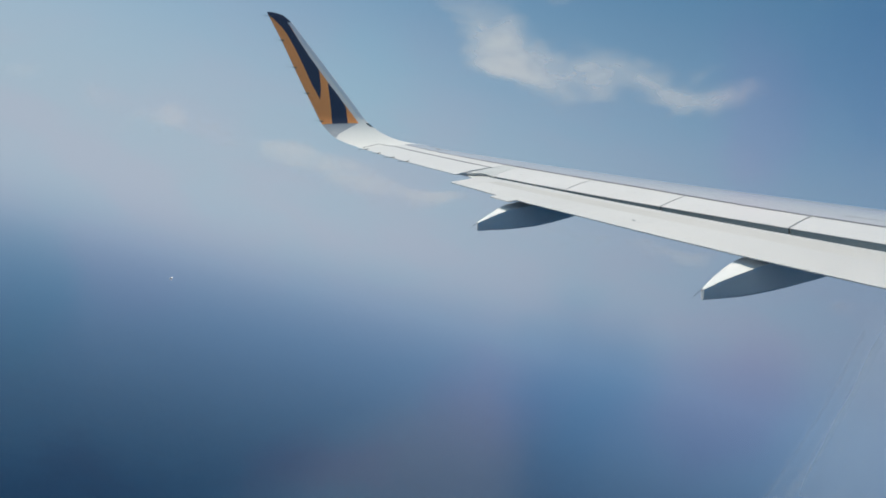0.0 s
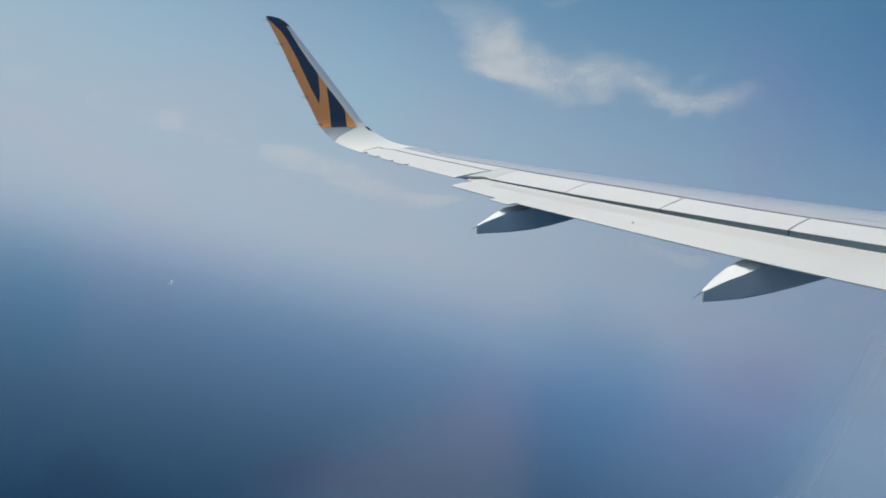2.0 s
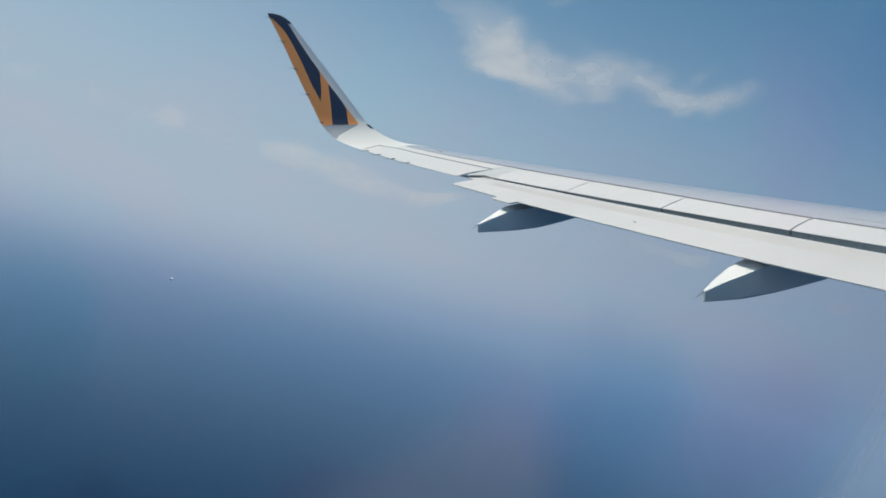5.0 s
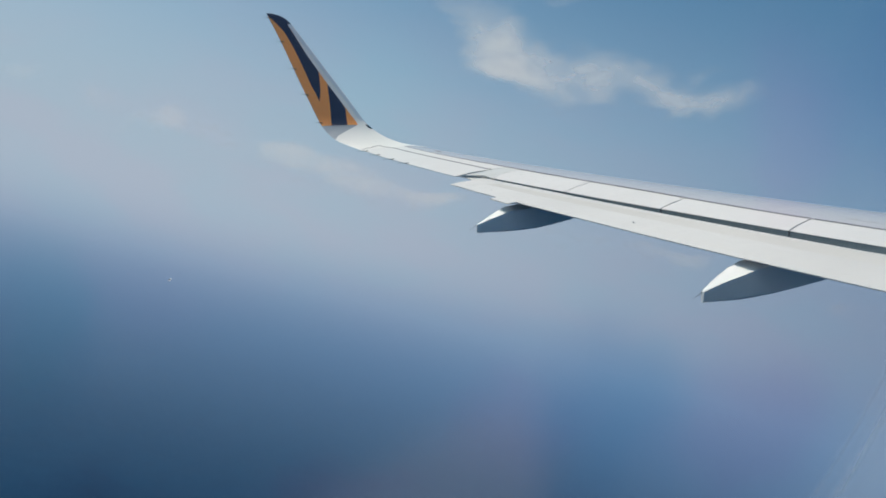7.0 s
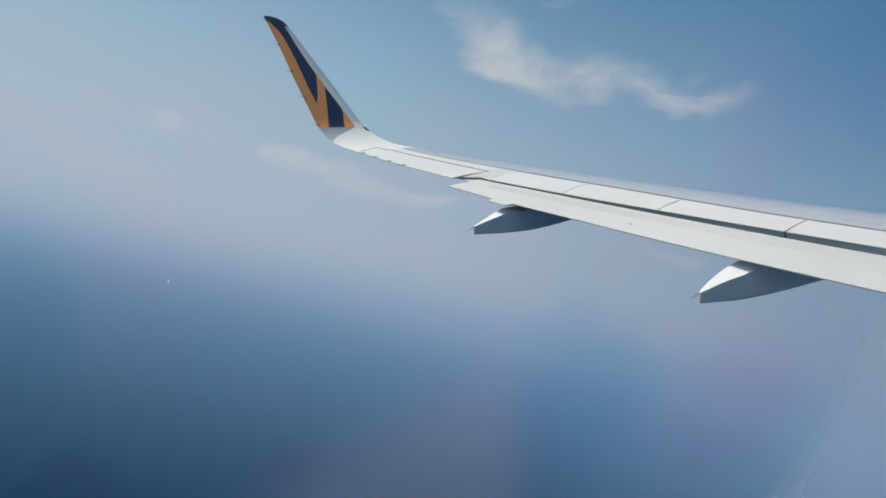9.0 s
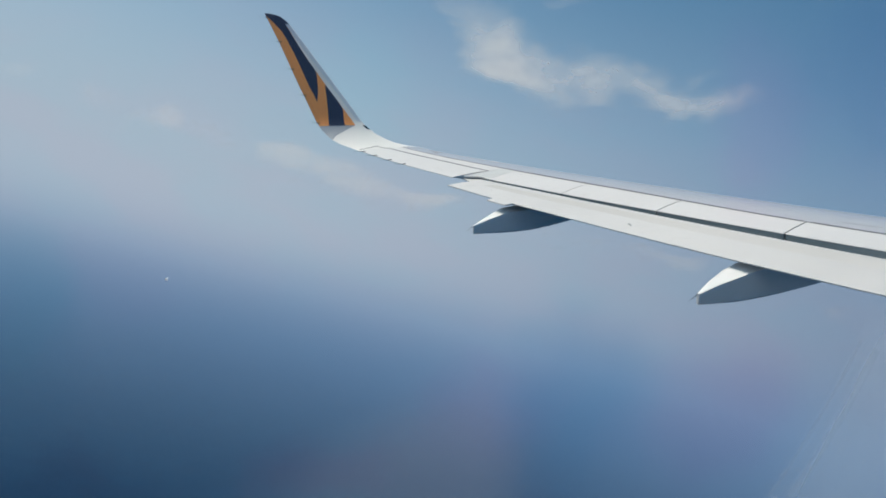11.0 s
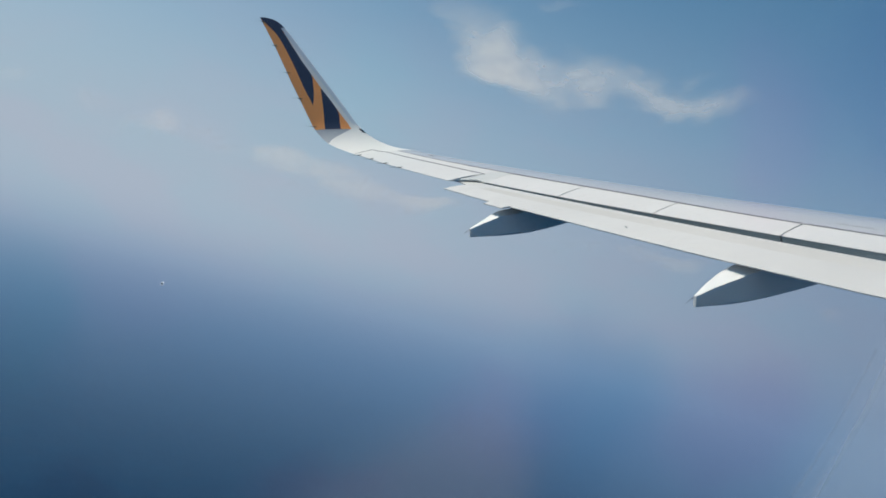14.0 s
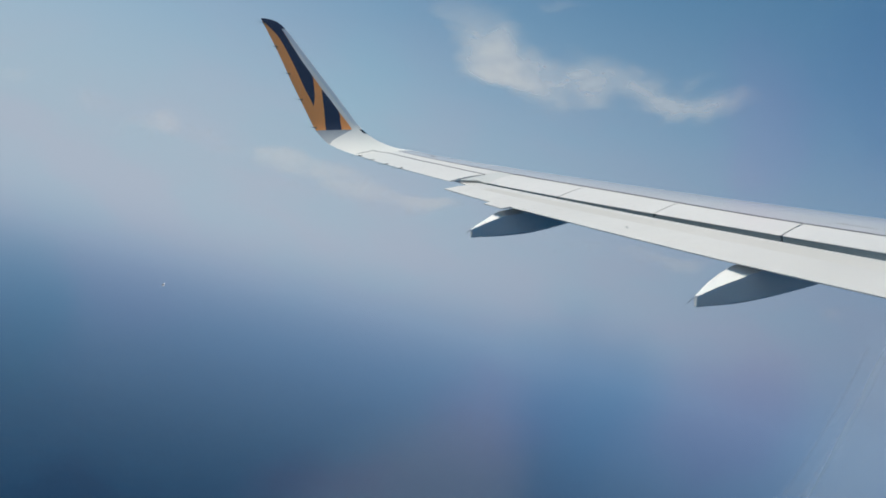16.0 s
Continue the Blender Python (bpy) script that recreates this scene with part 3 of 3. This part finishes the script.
def smear_reflection(px, pz):
    """Pane haze with reflections painted in: soft patches, one corner and one edge."""
    d = 0.0
    for sx, sz, a, b, lean, amp in SMEAR_REFLECTIONS:
        c, q = math.cos(radians(lean)), math.sin(radians(lean))
        u, v = ((px - sx) * c + (pz - sz) * q) / a, (-(px - sx) * q + (pz - sz) * c) / b
        d += amp * math.exp(-u * u - v * v)
    # reflections painted as scatter: a straight-sided corner, then a band with one sharp edge
    slope = -0.054 + (px - 0.0038) * 0.473
    d += 0.13 * smooth((0.059 - px) / 0.013) * smooth((slope + 0.004 - pz) / 0.018) * smooth((px + 0.01) / 0.03)
    d += 0.035 * smooth((px + 0.0225) / 0.005) * math.exp(-((px + 0.0205) / 0.04) ** 2) * math.exp(-((pz + 0.021 - 0.1 * px) / 0.011) ** 2)
    rim = math.hypot(px * 1.74 + 0.075, pz * 1.74 - 0.101)
    d += 0.26 * smooth((rim - 0.340) / 0.020) * smooth((0.02 - pz) / 0.05)
    return d


# faint stress colours of the acrylic, some painted darker to dim the sky and sea behind: x and z from the pane's
# middle, half sizes, red, green and blue let through
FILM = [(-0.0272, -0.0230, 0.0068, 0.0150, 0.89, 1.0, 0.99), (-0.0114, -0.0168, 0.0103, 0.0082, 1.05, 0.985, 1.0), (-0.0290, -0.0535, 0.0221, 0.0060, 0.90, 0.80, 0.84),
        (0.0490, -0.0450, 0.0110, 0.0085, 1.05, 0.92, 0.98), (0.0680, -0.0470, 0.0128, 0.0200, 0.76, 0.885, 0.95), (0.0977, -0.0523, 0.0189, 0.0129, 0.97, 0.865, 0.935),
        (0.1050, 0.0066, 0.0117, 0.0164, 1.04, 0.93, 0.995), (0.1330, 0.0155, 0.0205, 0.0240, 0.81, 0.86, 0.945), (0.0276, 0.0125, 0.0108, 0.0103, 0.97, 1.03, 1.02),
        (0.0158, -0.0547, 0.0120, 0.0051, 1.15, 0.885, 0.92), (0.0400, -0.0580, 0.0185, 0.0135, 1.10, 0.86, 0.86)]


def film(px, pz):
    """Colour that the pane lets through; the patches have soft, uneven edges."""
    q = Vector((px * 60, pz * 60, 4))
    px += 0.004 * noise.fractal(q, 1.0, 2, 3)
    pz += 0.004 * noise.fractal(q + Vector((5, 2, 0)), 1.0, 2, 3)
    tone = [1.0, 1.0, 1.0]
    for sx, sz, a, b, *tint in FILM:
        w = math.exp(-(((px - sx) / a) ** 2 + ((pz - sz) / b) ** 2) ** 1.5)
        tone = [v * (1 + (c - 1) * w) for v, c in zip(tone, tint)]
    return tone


def pane():
    n, y0, th = 200, 1.985, 0.006
    x0, x1, z0, z1 = -3.96, -3.49, 0.01, 0.57
    xs, zs = span(x0, x1, n), span(z0, z1, n)
    verts, faces, dens, tones = [], [], [], []
    for z in zs:
        for x in xs:
            verts.append((x, y0, z))
            d = smear_reflection((x + 3.81) / 1.74, (z - 0.284) / 1.74)
            d *= 1 + 0.12 * noise.fractal(Vector((x * 25, z * 25, 1)), 1.0, 2, 3)
            dens.append(max(0.0, d))
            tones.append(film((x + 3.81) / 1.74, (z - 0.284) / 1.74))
    faces = [(j * n + i, j * n + i + 1, (j + 1) * n + i + 1, (j + 1) * n + i) for j in range(n - 1) for i in range(n - 1)]
    edge = [i for i in range(n)] + [j * n + n - 1 for j in range(1, n)] + [(n - 1) * n + i for i in range(n - 2, -1, -1)] + [j * n for j in range(n - 2, 0, -1)]
    base = len(verts)
    for k in edge:
        v = verts[k]
        verts.append((v[0], v[1] + th, v[2]))
        dens.append(0.0)
        tones.append((1.0, 1.0, 1.0))
    m = len(edge)
    for k in range(m):
        faces.append((edge[k], edge[(k + 1) % m], base + (k + 1) % m, base + k))
    faces.append(tuple(base + k for k in range(m)))
    me = bpy.data.meshes.new("window_pane")
    me.from_pydata(verts, [], faces)
    me.color_attributes.new("reflection_smudge", "FLOAT_COLOR", "POINT").data.foreach_set("color", [v for d in dens for v in (d, d, d, 1.0)])
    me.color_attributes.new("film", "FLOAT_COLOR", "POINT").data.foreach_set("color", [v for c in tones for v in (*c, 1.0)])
    me.materials.append(pane_material())
    ob = new("window_pane", me)
    ob.parent = airplane
    ob.visible_shadow = False
    return tagged(ob, "clear acrylic cabin window with faint smears and painted reflections")


window_pane = pane()


def scratch(x, z, size, a0, a1, width):
    """A fine arc worn into the pane's inner face."""
    rings = []
    for a in span(a0, a1, 24):
        c, q = math.cos(radians(a)), math.sin(radians(a))
        rings.append([Vector((x + (size + d) * c, 1.9844 + e, z + (size + d) * q)) for d, e in ((-width / 2, 0), (width / 2, 0), (width / 2, 0.0003), (-width / 2, 0.0003))])
    ob = part("scratch", *loft(rings), SCRATCH, window_pane, "fine pale scratch in the acrylic")
    ob.visible_shadow = False


SCRATCH = scratch_material()
for size, a0, w_ in ((0.347, -42, 0.0014), (0.355, -43, 0.0035)):
    scratch(-3.885, 0.385, size, a0, -29, w_)


# ---- sea and boat ----
def sea_material():
    m = bpy.data.materials.new("hazy_sea")
    m.use_nodes = True
    t = m.node_tree
    b = t.nodes["Principled BSDF"]
    b.inputs["Base Color"].default_value = (0.010, 0.040, 0.075, 1)
    b.inputs["Roughness"].default_value = 0.38
    b.inputs["IOR"].default_value = 1.2
    b.inputs["Specular Tint"].default_value = (0.05, 0.58, 0.95, 1)
    co = t.nodes.new("ShaderNodeTexCoord")
    swell = t.nodes.new("ShaderNodeTexNoise")
    swell.inputs["Scale"].default_value, swell.inputs["Detail"].default_value = 0.06, 5
    link(t, co.outputs["Object"], swell.inputs["Vector"])
    bp = t.nodes.new("ShaderNodeBump")
    bp.inputs["Strength"].default_value, bp.inputs["Distance"].default_value = 0.5, 0.8
    link(t, swell.outputs["Fac"], bp.inputs["Height"])
    link(t, bp.outputs[0], b.inputs["Normal"])
    big = t.nodes.new("ShaderNodeTexNoise")
    big.inputs["Scale"].default_value, big.inputs["Detail"].default_value = 0.0015, 3
    link(t, co.outputs["Object"], big.inputs["Vector"])
    mix = t.nodes.new("ShaderNodeMix")
    mix.data_type = "RGBA"
    mix.inputs[6].default_value = (0.0010, 0.024, 0.066, 1)
    mix.inputs[7].default_value = (0.0017, 0.040, 0.094, 1)
    chop = t.nodes.new("ShaderNodeTexNoise")
    chop.inputs["Scale"].default_value, chop.inputs["Detail"].default_value = 0.045, 5
    link(t, co.outputs["Object"], chop.inputs["Vector"])
    sum_ = t.nodes.new("ShaderNodeMath")
    sum_.operation, sum_.use_clamp = "MULTIPLY_ADD", True
    sum_.inputs[1].default_value = 1.2
    link(t, chop.outputs["Fac"], sum_.inputs[0])
    less = t.nodes.new("ShaderNodeMath")
    less.operation = "SUBTRACT"
    less.inputs[1].default_value = 0.6
    link(t, big.outputs["Fac"], less.inputs[0])
    link(t, less.outputs[0], sum_.inputs[2])
    link(t, sum_.outputs[0], mix.inputs["Factor"])
    link(t, mix.outputs[2], b.inputs["Base Color"])
    return m


def disc(radii, n=96):
    verts, faces = [(0, 0, 0)], []
    for r in radii:
        verts += [(r * math.cos(6.28318531 * k / n), r * math.sin(6.28318531 * k / n), 0) for k in range(n)]
    for k in range(n):
        faces.append((0, 1 + k, 1 + (k + 1) % n))
    for i in range(len(radii) - 1):
        for k in range(n):
            a, b = 1 + i * n + k, 1 + i * n + (k + 1) % n
            faces.append((a, a + n, b + n, b))
    return verts, faces


sea = part("water", *disc([200, 600, 1200, 2400, 4900]), sea_material(), None, "calm dark blue sea fading into haze")
sea.matrix_world = Matrix.Translation((0, 0, -ALT))
tagged(sea, kind="structure", category="sea")


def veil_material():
    m = bpy.data.materials.new("glowing_sea_haze")
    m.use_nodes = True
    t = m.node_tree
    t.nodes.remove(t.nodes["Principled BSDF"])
    # the haze is emission, coloured by direction, and not lit by the sun
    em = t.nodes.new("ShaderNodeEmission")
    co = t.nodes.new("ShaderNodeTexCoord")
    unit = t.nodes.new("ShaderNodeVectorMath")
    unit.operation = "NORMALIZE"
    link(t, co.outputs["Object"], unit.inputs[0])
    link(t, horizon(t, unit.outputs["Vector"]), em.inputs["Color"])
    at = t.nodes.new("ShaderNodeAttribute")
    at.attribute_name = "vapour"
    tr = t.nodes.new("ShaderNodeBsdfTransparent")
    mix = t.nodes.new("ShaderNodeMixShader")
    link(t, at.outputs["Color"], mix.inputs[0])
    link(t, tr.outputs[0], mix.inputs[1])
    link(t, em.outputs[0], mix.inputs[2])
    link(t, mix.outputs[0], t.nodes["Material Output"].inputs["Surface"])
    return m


def haze_glow_bowl():
    """A glowing bowl with haze painted in, over the sea, thickening to the horizon."""
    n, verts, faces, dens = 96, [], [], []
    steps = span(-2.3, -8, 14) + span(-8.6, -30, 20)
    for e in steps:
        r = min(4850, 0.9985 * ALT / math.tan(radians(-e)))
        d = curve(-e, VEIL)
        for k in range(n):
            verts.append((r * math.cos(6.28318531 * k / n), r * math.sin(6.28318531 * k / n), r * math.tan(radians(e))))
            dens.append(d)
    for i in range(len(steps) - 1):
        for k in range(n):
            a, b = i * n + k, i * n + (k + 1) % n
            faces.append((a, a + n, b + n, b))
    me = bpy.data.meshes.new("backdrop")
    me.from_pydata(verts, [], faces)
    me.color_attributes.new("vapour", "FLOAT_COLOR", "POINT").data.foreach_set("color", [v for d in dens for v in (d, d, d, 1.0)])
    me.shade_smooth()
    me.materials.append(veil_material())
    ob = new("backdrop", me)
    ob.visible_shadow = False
    return tagged(ob, "glowing surface with blue-grey haze painted over the far sea", "haze", kind="structure")


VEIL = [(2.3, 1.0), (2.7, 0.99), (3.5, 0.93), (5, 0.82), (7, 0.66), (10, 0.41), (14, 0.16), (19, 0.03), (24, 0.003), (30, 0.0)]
haze_glow_bowl()

EYE = aim(-3.807, 1.75, 0.284, 15.516, -6.378, -1.021)
FOCAL = 1427.1


def way(x, y):
    return (EYE.to_3x3() @ Vector(((x - 784) / FOCAL, (441 - y) / FOCAL, -1))).normalized()


# ---- clouds: thin vapour far out ----
def cloud_material(name, strength, tint, size, stretch, eat, soft, detail=7):
    """Vapour seen from below with the sun shining through; fine noise eats into its density, so that the edges fray."""
    m = bpy.data.materials.new(name)
    m.use_nodes = True
    t = m.node_tree
    t.nodes.remove(t.nodes["Principled BSDF"])
    out = t.nodes["Material Output"]
    tl = t.nodes.new("ShaderNodeBsdfTranslucent")
    tl.inputs["Color"].default_value = tint
    at = t.nodes.new("ShaderNodeAttribute")
    at.attribute_name = "vapour"
    co = t.nodes.new("ShaderNodeAttribute")
    co.attribute_name = "sheet"
    mp = t.nodes.new("ShaderNodeMapping")
    mp.inputs["Scale"].default_value, mp.inputs["Rotation"].default_value = stretch, (0, 0, radians(-16))
    link(t, co.outputs["Vector"], mp.inputs[0])
    nz = t.nodes.new("ShaderNodeTexNoise")
    nz.inputs["Scale"].default_value, nz.inputs["Detail"].default_value, nz.inputs["Roughness"].default_value = 1 / size, detail, 0.56
    nz.inputs["Distortion"].default_value = 0.6
    link(t, mp.outputs[0], nz.inputs["Vector"])
    loss = t.nodes.new("ShaderNodeMapRange")
    for key, v in zip(("From Min", "From Max", "To Min", "To Max"), (0.30, 0.70, eat, 0.0)):
        loss.inputs[key].default_value = v
    link(t, nz.outputs["Fac"], loss.inputs["Value"])
    left = t.nodes.new("ShaderNodeMath")
    left.operation = "SUBTRACT"
    link(t, at.outputs["Fac"], left.inputs[0])
    link(t, loss.outputs[0], left.inputs[1])
    mr = t.nodes.new("ShaderNodeMapRange")
    mr.interpolation_type = "SMOOTHSTEP"
    for key, v in zip(("From Min", "From Max", "To Min", "To Max"), (0.0, soft, 0.0, strength)):
        mr.inputs[key].default_value = v
    link(t, left.outputs[0], mr.inputs["Value"])
    tr = t.nodes.new("ShaderNodeBsdfTransparent")
    mix = t.nodes.new("ShaderNodeMixShader")
    link(t, mr.outputs[0], mix.inputs[0])
    link(t, tr.outputs[0], mix.inputs[1])
    link(t, tl.outputs[0], mix.inputs[2])
    link(t, mix.outputs[0], out.inputs["Surface"])
    return m


def cloud(name, box, blobs, mat, label, dist=3000.0, step=5.0, seed=0.0, warp=1.0, above=1.0, below=1.0):
    """A vapour sheet; blobs are (x, y, along, across, lean in degrees, density); the sheet slopes overhead; above and below sharpen their upper and lower sides."""
    x0, y0, x1, y1 = box
    nx, ny = int((x1 - x0) / step), int((y1 - y0) / step)
    mid = way((x0 + x1) / 2, (y0 + y1) / 2) * dist
    rise = mid.z / dist
    verts, dens, flat = [], [], []
    for j in range(ny):
        for i in range(nx):
            x, y = x0 + (x1 - x0) * i / (nx - 1), y0 + (y1 - y0) * j / (ny - 1)
            q = Vector((x * 0.012 + seed, y * 0.02, seed))
            wx = x + 20 * warp * noise.fractal(q, 1.0, 2.0, 4)
            wy = y + 11 * warp * noise.fractal(q + Vector((7, 3, 1)), 1.0, 2.0, 4)
            d = 0.0
            for bx, by, al, ac, lean, amp in blobs:
                if abs(wx - bx) > 3 * (al + ac):
                    continue
                c, s = math.cos(radians(lean)), math.sin(radians(lean))
                u, v = ((wx - bx) * c + (wy - by) * s) / al, (-(wx - bx) * s + (wy - by) * c) / ac
                v *= below if v > 0 else above
                d += amp * math.exp(-u * u - v * v)
            edge = min(1, min(i, nx - 1 - i) / 12) * min(1, min(j, ny - 1 - j) / 6)
            dens.append(d * edge)
            flat.append((x, y, seed))
            ray = way(x, y)
            verts.append(ray * dist * math.exp(1.5 * (rise - ray.z)) - mid)
    faces = [(j * nx + i, j * nx + i + 1, (j + 1) * nx + i + 1, (j + 1) * nx + i) for j in range(ny - 1) for i in range(nx - 1)]
    me = bpy.data.meshes.new(name)
    me.from_pydata([tuple(v) for v in verts], [], faces)
    me.attributes.new("vapour", "FLOAT", "POINT").data.foreach_set("value", dens)
    me.attributes.new("sheet", "FLOAT_VECTOR", "POINT").data.foreach_set("vector", [v for p in flat for v in p])
    me.shade_smooth()
    me.materials.append(mat)
    ob = new(name, me)
    ob.location = mid
    ob.visible_shadow = False
    return tagged(ob, label, "cloud", kind="stuff")


CIRRUS = cloud_material("cirrus_vapour", 0.70, (0.64, 0.595, 0.555, 1), 70.0, (0.7, 1.3, 1), 0.72, 1.95)
CUMULUS = cloud_material("cumulus_haze", 0.35, (0.66, 0.59, 0.55, 1), 42.0, (0.8, 1.2, 1), 0.62, 1.25, detail=5)
wisp = [(890, 36, 70, 50, 72, 0.62), (826, 14, 66, 44, 40, 0.60), (884, 104, 72, 42, 34, 1.02), (935, 138, 66, 30, 26, 0.72), (985, 146, 84, 36, 16, 0.72), (1040, 126, 70, 36, 8, 0.58),
        (1085, 142, 66, 34, 6, 0.48), (1130, 132, 70, 32, 34, 0.66), (1188, 166, 62, 30, 32, 0.76), (1246, 186, 72, 24, 8, 0.92), (1312, 170, 54, 19, -26, 0.60), (1366, 164, 56, 18, 14, 0.38),
        (1270, 128, 62, 16, -14, 0.42), (1000, 2, 60, 12, 0, 0.60), (948, 184, 60, 18, 6, 0.36), (1060, 172, 50, 16, 4, 0.30)]
cloud("wispy_cloud", (720, -80, 1480, 270), [(x - 8, y + 1, a * 1.08, b * 1.2, *r) for x, y, a, b, *r in wisp], CIRRUS, "thin wispy white cloud high in the blue sky", seed=3.3, warp=1.6, below=1.3, above=0.9)
bank = [(38, 122, 38, 18, 0, 0.52), (158, 152, 22, 18, 0, 0.55), (200, 178, 70, 22, 16, 0.40), (300, 190, 28, 22, 0, 0.62), (285, 208, 70, 26, 8, 0.45), (376, 236, 46, 20, 16, 0.50), (478, 258, 40, 17, 14, 0.98),
        (530, 274, 46, 20, 18, 0.85), (590, 294, 50, 25, 20, 0.85), (655, 322, 56, 24, 20, 0.85), (715, 340, 42, 18, 14, 0.7), (780, 346, 44, 12, 4, 1.6), (980, 412, 66, 20, 15, 0.55), (1060, 424, 34, 12, 8, 0.6),
        (1135, 430, 30, 10, 4, 0.9), (1205, 453, 58, 13, 6, 1.2), (1490, 546, 34, 18, 8, 0.7)]
cloud("cloud_bank", (-120, 40, 1700, 640), bank, CUMULUS, "faint low cumulus row sunk in the horizon haze", dist=3000, seed=8.1, warp=0.6, above=1.15, below=0.6)


# ---- boat with its wake ----
BOAT_WHITE = material("boat_white", (0.8, 0.8, 0.8), 0.4, grain=0.08, scale=2)
CABIN_GLASS = material("dark_cabin_glass", (0.04, 0.05, 0.06), 0.15, grain=0.1, scale=4)
FOAM = material("sea_foam", (0.85, 0.87, 0.88), 0.9, grain=0.15, scale=1)
BOAT_SIZE = 2.5
w = way(297, 497)
spot = EYE.translation + w * ((-ALT - EYE.translation.z) / w.z)
boat = tagged(new("boat"), "small white motor boat with a wake on the open sea", "boat")
boat.matrix_world = Matrix.Translation(spot) @ pose(0, 0, 0, 0, 0, 271) @ Matrix.Diagonal((BOAT_SIZE, BOAT_SIZE, BOAT_SIZE, 1))
hull_rings = []
for x, w_, k in ((-4, 1.6, -0.3), (-2, 1.9, -0.4), (1, 1.8, -0.4), (3, 1.2, -0.3), (4.4, 0.3, 0.2), (4.8, 0.03, 0.6)):
    hull_rings.append([Vector((x, -w_, 0.9 + 0.06 * x)), Vector((x, -w_ * 0.7, k)), Vector((x, 0, k - 0.2)), Vector((x, w_ * 0.7, k)), Vector((x, w_, 0.9 + 0.06 * x))])
part("hull", *loft(hull_rings), BOAT_WHITE, boat)
cabin = part("cabin", *loft([[Vector((x, y, z)) for y, z in ((-1.7, 0.8), (-1.1, h), (1.1, h), (1.7, 0.8))] for x, h in ((-3.9, 1.0), (-2.6, 2.9), (0.2, 3.0), (2.0, 1.1))]), BOAT_WHITE, boat)
part("windscreen", *loft([[Vector((0.5, -1.05, 2.75)), Vector((0.5, 1.05, 2.75)), Vector((0.55, 1.05, 2.80)), Vector((0.55, -1.05, 2.80))], [Vector((1.6, -1.3, 1.55)), Vector((1.6, 1.3, 1.55)), Vector((1.65, 1.3, 1.60)), Vector((1.65, -1.3, 1.60))]]), CABIN_GLASS, cabin, "dark cabin glass")
foam = []
for x, w_ in ((-3.5, 1.5), (-7, 2.2), (-13, 1.8), (-22, 1.2), (-60, 0.5)):
    foam.append([Vector((x, -w_, 0.25)), Vector((x, 0, 0.45)), Vector((x, w_, 0.25)), Vector((x, 0, -0.3))])
part("wake", *loft(foam), FOAM, boat, "white foam wake")
